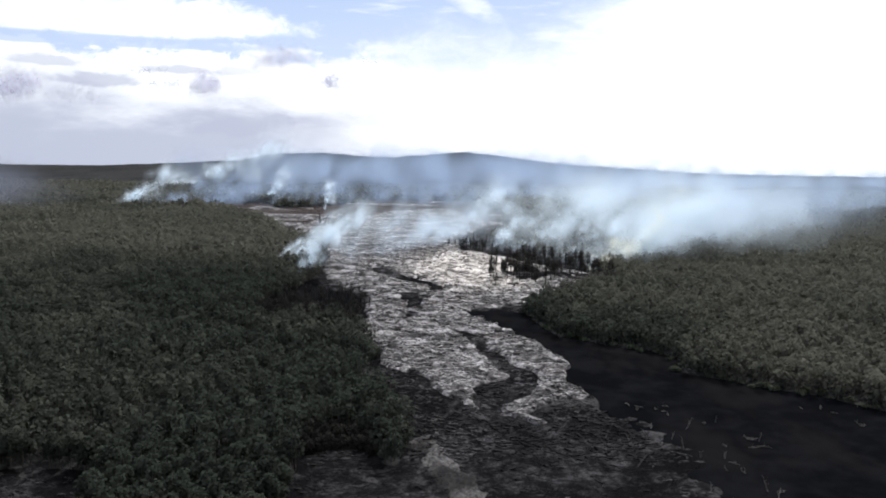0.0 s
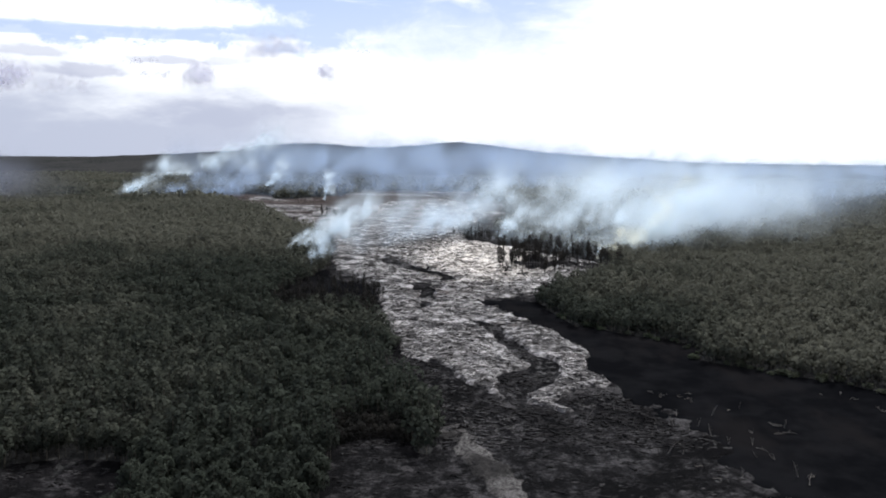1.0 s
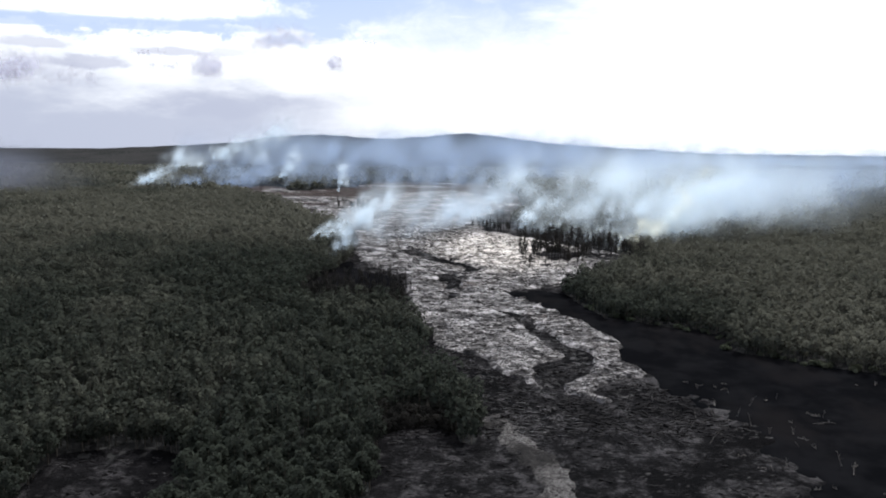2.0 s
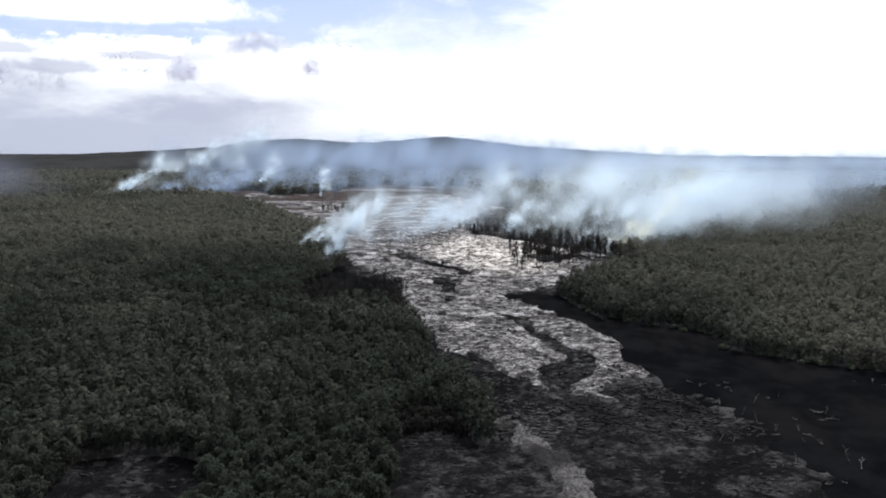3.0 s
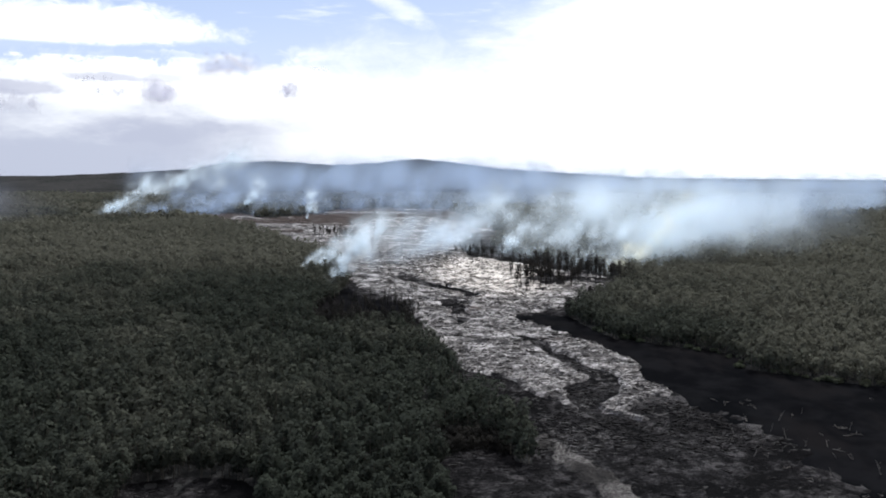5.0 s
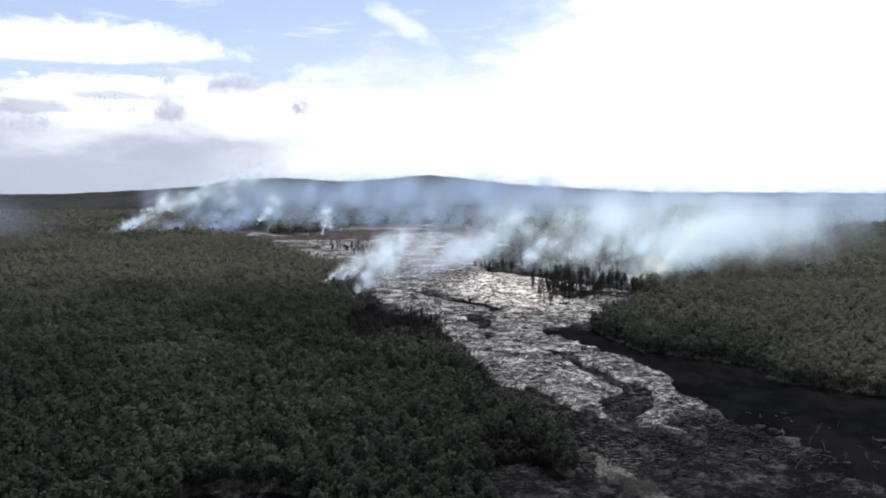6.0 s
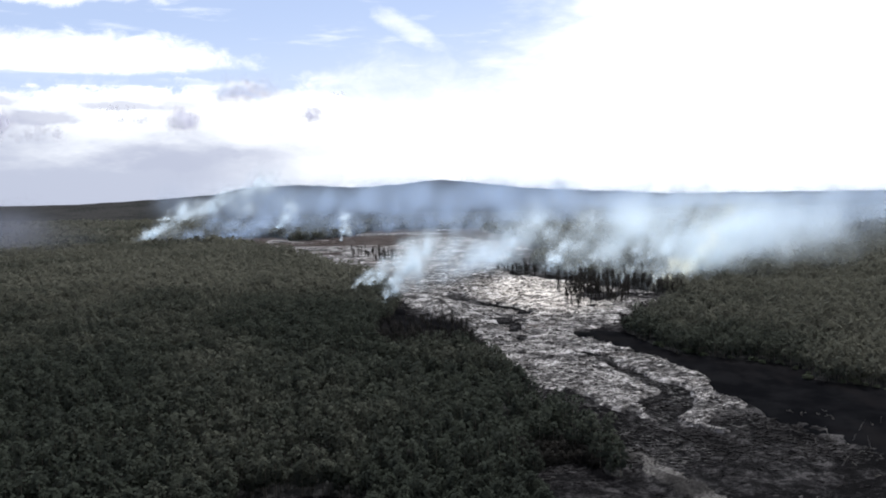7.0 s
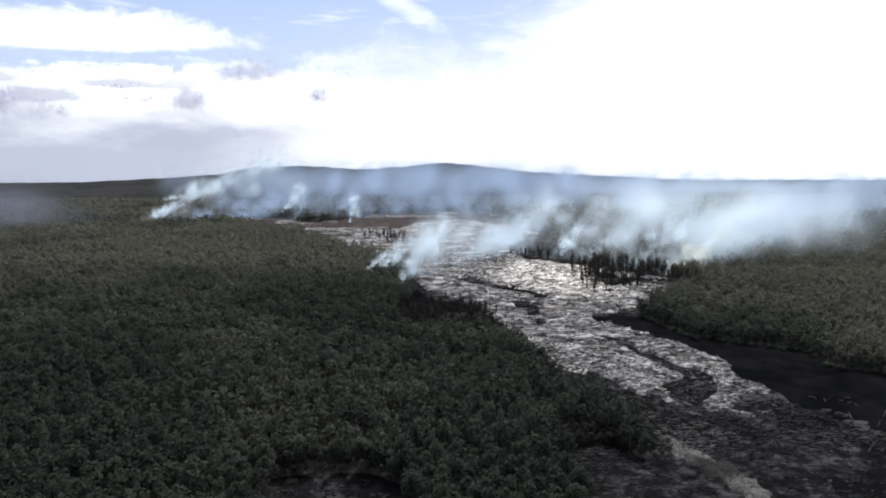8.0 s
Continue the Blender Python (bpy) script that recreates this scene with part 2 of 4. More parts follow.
def foliage(dark, light, warm):
    def build(n):
        at = place(n)
        tone = n.add("ShaderNodeAttribute", attribute_name="tone").outputs["Fac"]
        rnd = n.add("ShaderNodeObjectInfo").outputs["Random"]
        leaf = n.add("ShaderNodeNewGeometry").outputs["Random Per Island"]
        pick = n.math("FRACT", n.math("ADD", tone, rnd))
        colour = n.mix(pick, dark, light)
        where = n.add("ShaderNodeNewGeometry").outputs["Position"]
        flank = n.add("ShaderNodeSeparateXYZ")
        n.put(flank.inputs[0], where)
        # random patches, plus painted sun: lighter, warmer uphill and right, out of cloud shade
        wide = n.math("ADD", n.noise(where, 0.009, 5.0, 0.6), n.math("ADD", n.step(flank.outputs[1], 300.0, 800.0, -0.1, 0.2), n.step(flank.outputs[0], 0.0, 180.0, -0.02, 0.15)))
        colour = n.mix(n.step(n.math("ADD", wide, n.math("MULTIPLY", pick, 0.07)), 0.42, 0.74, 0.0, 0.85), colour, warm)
        colour = n.mix(n.step(leaf, 0.0, 1.0, 0.0, 0.06), colour, (0.028, 0.034, 0.024))
        p = principled(n, colour, 0.9, 0.03)
        t = n.add("ShaderNodeBsdfTranslucent")
        n.put(t.inputs[0], colour)
        both = n.add("ShaderNodeMixShader")
        both.inputs[0].default_value = 0.4
        n.put(both.inputs[1], p)
        n.put(both.inputs[2], t.outputs[0])
        return both.outputs[0]
    return build


def bark(dark, light):
    def build(n):
        at = place(n)
        grain = n.noise(n.stretch(at, (3.0, 3.0, 0.5)), 2.0, 6.0, 0.6)
        return principled(n, n.mix(n.step(grain, 0.35, 0.65), dark, light), 0.85, 0.2, n.bump(grain, 0.6, 0.1))
    return build


def smoke(tint, grain, lean, low=0.38, high=0.66, floor=0.08, lit=0.4):
    """Drifting smoke: soft wisps that share one field of curls, drawn out along the wind."""
    def build(n):
        edge = n.add("ShaderNodeAttribute", attribute_name="edge").outputs["Fac"]
        thick = n.add("ShaderNodeAttribute", attribute_name="thick").outputs["Fac"]
        where = n.add("ShaderNodeNewGeometry").outputs["Position"]
        blown = n.stretch(n.stretch(where, (1, 1, 1), (0, -lean, 0)), (1.0, 0.3, 0.55))
        curl = n.noise(blown, 1.0 / grain, 5.0, 0.56, 0.6)
        soft = n.math("POWER", n.math("SUBTRACT", 1.0, edge, clamp=True), 1.4)
        alpha = n.math("MULTIPLY", n.math("MULTIPLY", soft, thick), n.step(curl, low, high, floor, 1.0), clamp=True)
        d = n.add("ShaderNodeBsdfDiffuse")
        t = n.add("ShaderNodeBsdfTranslucent")
        for node in (d, t):
            node.inputs[0].default_value = (*tint, 1.0)
        both, veil, clear = n.add("ShaderNodeMixShader"), n.add("ShaderNodeMixShader"), n.add("ShaderNodeBsdfTransparent")
        both.inputs[0].default_value = lit
        n.put(both.inputs[1], d.outputs[0])
        n.put(both.inputs[2], t.outputs[0])
        n.put(veil.inputs[0], alpha)
        n.put(veil.inputs[1], clear.outputs[0])
        n.put(veil.inputs[2], both.outputs[0])
        return veil.outputs[0]
    return build


# the silvery crust's last colour is for plates in the painted sun patch
SLAB, RUBBLE = material("silvery_crust", crust((0.015, 0.014, 0.014), (0.22, 0.203, 0.202), 0.7, (0.72, 0.66, 0.6))), material("grey_crust", crust((0.011, 0.0105, 0.011), (0.043, 0.040, 0.041), 0.12))
DULL = material("dull_pahoehoe", crust((0.014, 0.0135, 0.0135), (0.165, 0.154, 0.152), 0.4))
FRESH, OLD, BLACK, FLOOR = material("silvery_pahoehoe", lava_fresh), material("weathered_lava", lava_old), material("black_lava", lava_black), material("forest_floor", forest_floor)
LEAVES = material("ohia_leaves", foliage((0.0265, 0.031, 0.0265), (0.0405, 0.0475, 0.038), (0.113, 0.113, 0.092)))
FERN = material("fern_fronds", foliage((0.055, 0.07, 0.045), (0.09, 0.105, 0.075), (0.1, 0.105, 0.075)))
SCORCHED = material("scorched_leaves", foliage((0.013, 0.013, 0.013), (0.03, 0.028, 0.026), (0.024, 0.021, 0.019)))
BARK = material("grey_bark", bark((0.05, 0.045, 0.038), (0.14, 0.125, 0.105)))
CHAR = material("charred_wood", bark((0.012, 0.011, 0.011), (0.045, 0.04, 0.037)))
DRIFT = material("bleached_wood", bark((0.08, 0.072, 0.065), (0.22, 0.2, 0.185)))


# ---- plan: the slope, and the outlines of forest and lava ----
rng = np.random.default_rng(7)


def lattice(ix, iy, seed):
    h = (ix * 374761393 + iy * 668265263 + seed * 974634777) & 0xFFFFFFFF
    h = ((h ^ (h >> 13)) * 1274126177) & 0xFFFFFFFF
    return ((h ^ (h >> 16)) & 0xFFFF) / 65535.0


def value_noise(x, y, seed=0):
    ix, iy = np.floor(x).astype(np.int64), np.floor(y).astype(np.int64)
    fx, fy = x - ix, y - iy
    fx, fy = fx * fx * (3 - 2 * fx), fy * fy * (3 - 2 * fy)
    a, b = lattice(ix, iy, seed), lattice(ix + 1, iy, seed)
    c, d = lattice(ix, iy + 1, seed), lattice(ix + 1, iy + 1, seed)
    return (a + (b - a) * fx) * (1 - fy) + (c + (d - c) * fx) * fy


def fbm(x, y, size, octaves=4, seed=0):
    """Fractal noise of about -1 to 1, its largest lumps as wide as size."""
    total, amp = np.zeros_like(x, dtype=float), 1.0
    for k in range(octaves):
        total += amp * (2 * value_noise(x * 2 ** k / size, y * 2 ** k / size, seed + k) - 1)
        amp *= 0.5
    return total


def slope(x, y):
    """Height of the bare ground: a flank that rises away and flattens, with low cones far off."""
    near = np.where(y > 160, 36 * (1 - np.exp(-np.maximum(y - 160, 0) / 500)), 30 * np.tanh(0.072 * (y - 160) / 30))
    hills = 60 * np.exp(-((x + 100) / 1000) ** 2) + 20 * np.exp(-((x - 60) / 170) ** 2) + 20 * np.exp(-((x + 440) / 150) ** 2)
    rough = 1 + 0.06 * fbm(np.asarray(x, float), np.asarray(y, float) + 0 * np.asarray(x, float), 90, 3, 19)
    return near + hills * rough * np.exp(-((y - 2700) / 380) ** 2)


def inside(x, y, outline, ragged=0.0, size=12.0, seed=3):
    """Signed distance to an outline on the plan, positive inside, with a ragged edge."""
    best, odd = np.full(x.shape, 1e18), np.zeros(x.shape, bool)
    for (ax, ay), (bx, by) in zip(outline, outline[1:] + outline[:1]):
        dx, dy = bx - ax, by - ay
        s = np.clip(((x - ax) * dx + (y - ay) * dy) / (dx * dx + dy * dy), 0, 1)
        best = np.minimum(best, (x - ax - s * dx) ** 2 + (y - ay - s * dy) ** 2)
        if ay != by:
            odd ^= ((ay > y) != (by > y)) & (x < ax + (y - ay) * dx / dy)
    d = np.where(odd, 1, -1) * np.sqrt(best)
    if ragged:
        d = d + ragged * fbm(x, y, size, 4, seed) * np.clip(np.abs(y) / 400, 0.7, 2.5)
    return d


def strip(x, y, line, width):
    """Distance inside a bent strip of that half width."""
    best = np.full(x.shape, 1e18)
    for (ax, ay), (bx, by) in zip(line, line[1:]):
        dx, dy = bx - ax, by - ay
        s = np.clip(((x - ax) * dx + (y - ay) * dy) / (dx * dx + dy * dy), 0, 1)
        best = np.minimum(best, (x - ax - s * dx) ** 2 + (y - ay - s * dy) ** 2)
    return width - np.sqrt(best)


CLEAR = [(-45, 120), (-43, 215), (-42, 250), (-44, 272), (-36, 279), (-26, 281), (-22, 270), (-19, 258), (-12, 256), (-9, 270), (-11, 292), (-18, 312), (-30, 343), (-28, 378), (-43, 420), (-45, 452), (-43, 497), (-58, 520), (-74, 545), (-88, 590), (-90, 660),
         (-100, 735), (-137, 791), (-176, 902), (-215, 984), (-275, 1106), (-330, 1150), (-345, 1230), (-270, 1270), (-205, 1180), (-150, 1270), (-110, 1390), (-45, 1400), (0, 1330), (45, 1370), (60, 1250), (60, 1105), (75, 942), (45, 801), (60, 700), (110, 640),
         (104, 593), (85, 538), (44, 470), (56, 414), (89, 393), (104, 382), (98, 359), (125, 341), (146, 329), (175, 300), (215, 215), (230, 120)]
FLOW = [(-150, 930), (-150, 860), (-122, 785), (-90, 700), (-84, 600), (-68, 550), (-43, 506), (-41, 459), (-43, 415), (-28, 387), (-26, 364), (-8, 350), (-1, 331), (8, 312), (13, 309),
        (14, 332), (27, 348), (20, 374), (15, 401), (5, 430), (14, 421), (25, 386), (33, 362), (42, 348), (36, 327), (23, 313), (21, 303), (34, 292), (37, 295), (31, 304), (40, 316), (57, 326), (50, 340), (55, 370), (45, 403), (26, 440), (11, 472)]
FLOW += [(44, 486), (62, 511), (90, 559), (101, 606), (59, 665), (15, 718), (12, 801), (47, 942), (42, 1060), (5, 1180), (-60, 1150), (-90, 1040), (-125, 1000)]
TONGUE = [(-11, 281), (-3, 283), (3, 266), (8, 252), (13, 238), (14, 212), (0, 208), (4, 231), (-3, 250), (-6, 266)]
ASH = [(11, 472), (30, 476), (48, 470), (60, 414), (93, 393), (108, 382), (102, 359), (129, 341), (150, 329), (180, 300), (220, 215), (235, 120), (110, 120), (80, 228), (77, 242), (82, 283), (61, 312), (57, 326), (50, 340), (55, 370), (45, 403), (26, 440)]
GLADE = [(-136, 247), (-122, 251), (-104, 246), (-96, 235), (-96, 190), (-128, 190), (-138, 225)]


def clear_at(x, y):
    far = np.clip((y - 750) / 500, 0, 1) * (20 * fbm(x, y, 90, 3, 57) - 2)
    return np.maximum(far + inside(x, y, CLEAR, 3.0, 14.0, 3), inside(x, y, GLADE, 2.0, 9.0, 4))


def flow_at(x, y):
    d = inside(x, y, FLOW, 1.2, 16.0, 11) + 1.2 * fbm(x, y, 5, 3, 12) * np.clip(y / 400, 0.7, 2.5)
    d = np.maximum(d, strip(x, y, [(-320, 1190), (-240, 1080), (-190, 980)], 10) + 9 * fbm(x, y, 40, 3, 13))
    upper = 12 * (fbm(x / 2.6, y, 45, 4, 37) - 0.25) * np.clip((y - 860) / 80, 0, 1) - 40 * np.clip((900 - y) / 80, 0, 1)
    d = np.maximum(d, upper)
    holes = np.maximum(strip(x, y, [(-48, 610), (-32, 584), (-4, 545), (-4, 530)], 6.0), strip(x, y, [(-21, 516), (-14, 478)], 5.5))
    holes = holes + 3 * fbm(x, y, 10, 3, 23)
    grove = inside(x, y, [(34, 540), (38, 640), (60, 672), (112, 640), (112, 585), (84, 540)], 4, 15, 93)
    pits = 9 * (fbm(x, y / 1.6, 15, 4, 31) - 1.0 + 0.85 * np.clip(grove / 10, 0, 1))
    return np.minimum(d, np.minimum(-holes, -pits))


def ash_at(x, y):
    return inside(x, y, ASH, 2.0, 12.0, 41) + 10 * fbm(x, y, 36, 5, 42) * np.clip((315 - y) / 40, 0, 1) + 7 * fbm(x, y, 9, 4, 43) * np.clip((318 - y) / 15, 0, 1)


# ---- meshes from arrays ----
def mesh_of(name, verts, faces, mat, smooth=False, facing=None, **layers):
    """A mesh from arrays: faces all of one size; layers are float values a point."""
    faces = np.asarray(faces, np.int32)
    me = bpy.data.meshes.new(name)
    me.vertices.add(len(verts))
    me.vertices.foreach_set("co", np.asarray(verts, np.float32).ravel())
    me.loops.add(faces.size)
    me.loops.foreach_set("vertex_index", faces.ravel())
    me.polygons.add(len(faces))
    me.polygons.foreach_set("loop_start", np.arange(len(faces), dtype=np.int32) * faces.shape[1])
    me.polygons.foreach_set("use_smooth", np.full(len(faces), smooth))
    for key, values in layers.items():
        me.attributes.new(key, "FLOAT", "POINT").data.foreach_set("value", np.asarray(values, np.float32))
    if facing is not None:
        me.attributes.new("custom_normal", "FLOAT_VECTOR", "POINT").data.foreach_set("vector", np.asarray(facing, np.float32).ravel())
    me.materials.append(mat)
    me.update()
    me.validate()
    return me


def part(name, me, parent, label=""):
    ob = new(name, me)
    ob.parent = parent
    return tagged(ob, label)


def grid_faces(rows, cols):
    i = np.arange(rows * cols).reshape(rows, cols)
    return np.stack([i[:-1, :-1], i[:-1, 1:], i[1:, 1:], i[1:, :-1]], -1).reshape(-1, 4)


def in_wedge(x, y):
    """The stretch of country that lies ahead of the flight."""
    return (y > 180) & (y < 1800) & (x > -135 - 0.58 * y) & (x < 25 + 0.56 * y)


def make_ground():
    ahead = np.concatenate([np.linspace(-180, -42, 60)[:-1], np.linspace(-42, 42, 380), np.linspace(42, 180, 60)[1:]])
    far = np.concatenate([[0.0], np.geomspace(40, 4880, 200)])
    a, r = np.meshgrid(np.radians(ahead), far)
    x, y = -50 + r * np.sin(a), -10 + r * np.cos(a)
    z = slope(x, y)
    bare = clear_at(x, y)
    wooded = np.clip(-bare / 15, 0, 1) * np.where(in_wedge(x, y), np.clip((y - 1650) / 150, 0, 1), np.clip((r - 250) / 100, 0, 1))
    z = z + wooded * (6 + 2.5 * fbm(x, y, 35, 3, 51) * np.clip(1200 / np.maximum(r, 1), 0.4, 1)) - 0.4 * np.clip(bare / 3, 0, 1)
    ob = new("ground", mesh_of("ground", np.stack([x, y, z], -1).reshape(-1, 3), grid_faces(*x.shape)[:, ::-1], FLOOR, True))
    return tagged(ob, "dark wooded volcanic slope rising to low hazy hills", "ground", kind="structure")


def sheet_height(x, y, d, lift, thick, relief):
    rim = np.clip(d / (1.0 + y / 300), -1, 1)
    lumps = fbm(x, y / 1.5, 11, 3, 61) * 0.5 + (0.5 - np.abs(fbm(x, y / 1.4, 4.5, 3, 71))) * np.clip(700 / y, 0.3, 1) * 0.9
    return slope(x, y) + lift + thick * np.sqrt(np.clip(rim, 0, 1)) + relief * lumps * np.clip(rim, 0.15, 1) - 0.8 * np.clip(-rim, 0, 1), rim


def make_sheet(name, field, lift, thick, relief, mat, label, category, y0, y1, rows, cols, left, right):
    """A sheet of lava over the slope where field(x, y) is positive, thinning to its ragged rim."""
    v, u = np.meshgrid(np.geomspace(y0, y1, rows), np.linspace(0, 1, cols), indexing="ij")
    x = (1 - u) * left(v) + u * right(v)
    y = v + 0 * x
    d = field(x, y)
    z, rim = sheet_height(x, y, d, lift, thick, relief)
    faces = grid_faces(rows, cols)
    keep = (rim.ravel()[faces] > -0.9).any(1)
    faces = faces[keep]
    used, faces = np.unique(faces, return_inverse=True)
    me = mesh_of(name, np.stack([x, y, z], -1).reshape(-1, 3)[used], faces.reshape(-1, 4), mat, True)
    return tagged(new(name, me), label, category, kind="structure")


make_ground()
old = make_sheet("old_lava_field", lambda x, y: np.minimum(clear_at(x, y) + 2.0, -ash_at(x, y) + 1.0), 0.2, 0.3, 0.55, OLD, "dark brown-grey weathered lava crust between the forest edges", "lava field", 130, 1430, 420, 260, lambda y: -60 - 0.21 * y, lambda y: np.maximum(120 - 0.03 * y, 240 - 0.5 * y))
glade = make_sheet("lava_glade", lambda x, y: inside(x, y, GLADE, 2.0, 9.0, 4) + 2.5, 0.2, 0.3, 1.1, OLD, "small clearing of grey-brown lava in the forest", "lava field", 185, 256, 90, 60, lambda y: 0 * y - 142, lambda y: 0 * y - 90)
make_sheet("black_lava_field", lambda x, y: np.minimum(ash_at(x, y), clear_at(x, y) + 2.0), 0.15, 0.2, 0.25, BLACK, "matt black cindery old lava beside the green forest edge", "lava field", 130, 490, 220, 200, lambda y: 0 * y + 5, lambda y: 0 * y + 240)
BURNT = [(-98, 440), (-106, 500), (-84, 562), (-50, 540), (-35, 500), (-38, 440), (-60, 425)]
make_sheet("burnt_ground", lambda x, y: inside(x, y, BURNT, 6.0, 20.0, 91), 0.1, 0.2, 0.3, BLACK, "black burnt ground under dead trees", "burnt ground", 415, 575, 70, 60, lambda y: 0 * y - 118, lambda y: 0 * y - 26)
make_sheet("lava_tongue", lambda x, y: np.minimum(inside(x, y, TONGUE, 2.6, 5.0, 17), 4 * (fbm(x / 1.4, y, 5, 4, 18) + 1.0)), 0.25, 0.6, 0.9, DULL, "dull grey-brown tongue of ropy lava", "lava flow", 205, 292, 150, 60, lambda y: 0 * y - 16, lambda y: 0 * y + 20)
fresh = make_sheet("fresh_lava_flow", lambda x, y: np.minimum(flow_at(x, y), clear_at(x, y) + 2), 0.25, 1.5, 0.8, FRESH, "silvery fresh pahoehoe lava flow with lobed edges", "lava flow", 205, 1410, 760, 300, lambda y: np.where(y < 400, -55, -55 - 0.27 * (y - 400)), lambda y: 0 * y + 112)


# ---- trees ----
def crown_cards(r, count, width, height, base, lean=0.0):
    """Leaf clumps spread through a crown: two bent faces a clump, facing outward and up."""
    a = r.uniform(0, 2 * math.pi, count)
    h = r.uniform(-0.85, 1.0, count)
    ring = np.sqrt(np.clip(1 - h * h, 0, 1)) * r.uniform(0.55, 1.05, count)
    lobes = 1 + 0.28 * np.sin(a * 3 + r.uniform(0, 6)) + 0.15 * np.sin(a * 5 + h * 4)
    out = np.stack([np.cos(a) * ring, np.sin(a) * ring, h], -1)
    mid = np.stack([out[:, 0] * width / 2 * lobes + lean * h, out[:, 1] * width / 2 * lobes, base + height / 2 * (1 + h * r.uniform(0.8, 1.05, count))], -1)
    return mid, out


def clumps(r, mid, out, size):
    """Quads bent along a diagonal, one a clump."""
    n = len(mid)
    normal = out * 0.8 + r.normal(0, 0.55, (n, 3)) + np.array([0, 0, 0.45])
    normal /= np.linalg.norm(normal, axis=1, keepdims=True)
    side = np.cross(normal, r.normal(0, 1, (n, 3)))
    side /= np.linalg.norm(side, axis=1, keepdims=True) + 1e-9
    up = np.cross(normal, side)
    s = (size * r.uniform(0.6, 1.25, n))[:, None]
    v = np.stack([mid - side * s, mid - up * s * 0.8 + normal * s * 0.3, mid + side * s, mid + up * s * 0.8 + normal * s * 0.3], 1).reshape(-1, 3)
    k = np.arange(n)[:, None] * 4
    soft = out * 0.75 + normal * 0.3 + np.array([0, 0, 0.6])
    soft /= np.linalg.norm(soft, axis=1, keepdims=True)
    return v, np.concatenate([k + [0, 1, 2], k + [0, 2, 3]]), np.repeat(soft, 4, 0)


def stem(points, radii, sides=5):
    """A tapered tube through points."""
    pts = np.asarray(points, float)
    v, f = [], []
    for k, (p, rad) in enumerate(zip(pts, radii)):
        along = pts[min(k + 1, len(pts) - 1)] - pts[max(k - 1, 0)]
        along /= np.linalg.norm(along)
        s = np.cross(along, (0.3, 1, 0.1))
        s /= np.linalg.norm(s)
        w = np.cross(along, s)
        for j in range(sides):
            q = 2 * math.pi * j / sides
            v.append(p + rad * (math.cos(q) * s + math.sin(q) * w))
            if k:
                b = (k - 1) * sides
                c = b + (j + 1) % sides
                f += [(b + j, c, c + sides), (b + j, c + sides, b + j + sides)]
    tip = len(v)
    v.append(pts[-1])
    f += [(tip - sides + j, tip - sides + (j + 1) % sides, tip) for j in range(sides)]
    return np.array(v), np.array(f)


def join(pieces):
    v, f, at = [], [], 0
    for a, b in pieces:
        v.append(a)
        f.append(np.asarray(b) + at)
        at += len(a)
    return np.concatenate(v), np.concatenate(f)


def limbs(r, height, count, spread, start=0.4, thick=0.06):
    made = []
    for k in range(count):
        z = height * r.uniform(start, 0.9)
        a = r.uniform(0, 2 * math.pi)
        reach = spread * r.uniform(0.5, 1.0)
        p = [(0, 0, z), (math.cos(a) * reach * 0.5, math.sin(a) * reach * 0.5, z + reach * 0.5), (math.cos(a) * reach, math.sin(a) * reach, z + reach * 1.1)]
        made.append(stem(p, (thick, thick * 0.65, thick * 0.25), 4))
    return made


def tree_kit(seed, height, width):
    """One ohia tree: trunk with limbs, and a crown of leaf clumps."""
    r = np.random.default_rng(seed)
    bend = r.uniform(-0.4, 0.4, 2)
    trunk = [stem([(0, 0, -0.4), (bend[0] * 0.4, bend[1] * 0.4, height * 0.35), (bend[0], bend[1], height * 0.7), (bend[0], bend[1], height * 0.95)], (0.2, 0.15, 0.1, 0.04))]
    trunk += limbs(r, height, 5, width * 0.4)
    mid, out = crown_cards(r, 230, width, height * 0.68, height * 0.32, r.uniform(-0.4, 0.4))
    v, f, soft = clumps(r, mid, out, width * 0.1)
    return mesh_of("trunk", *join(trunk), BARK), mesh_of("crown", v, f, LEAVES, True, soft, tone=np.repeat(r.uniform(0, 1), len(v)))


def scatter(spacing, y0, y1, x0, x1, seed):
    """A jittered stand of trees over the plan, sparser where the ground is bare."""
    r = np.random.default_rng(seed)
    xs, ys = np.meshgrid(np.arange(x0, x1, spacing), np.arange(y0, y1, spacing))
    x = xs.ravel() + r.uniform(-0.48, 0.48, xs.size) * spacing
    y = ys.ravel() + r.uniform(-0.48, 0.48, xs.size) * spacing
    return x, y, r


def wooded(x, y, gap):
    return (clear_at(x, y) < -gap) & (fbm(x, y, 22, 3, 81) > -1.15)


def burnt_ground(x, y):
    """Where the lava's heat has killed the standing trees."""
    a = np.maximum(inside(x, y, [(-95, 440), (-100, 500), (-80, 560), (-35, 520), (-30, 440), (-60, 430)], 6, 20, 91), inside(x, y, [(-45, 258), (-44, 279), (-27, 284), (-22, 262)], 2, 9, 92))
    return np.maximum(a, inside(x, y, [(34, 540), (38, 640), (60, 665), (108, 640), (112, 590), (84, 545)], 5, 15, 93))


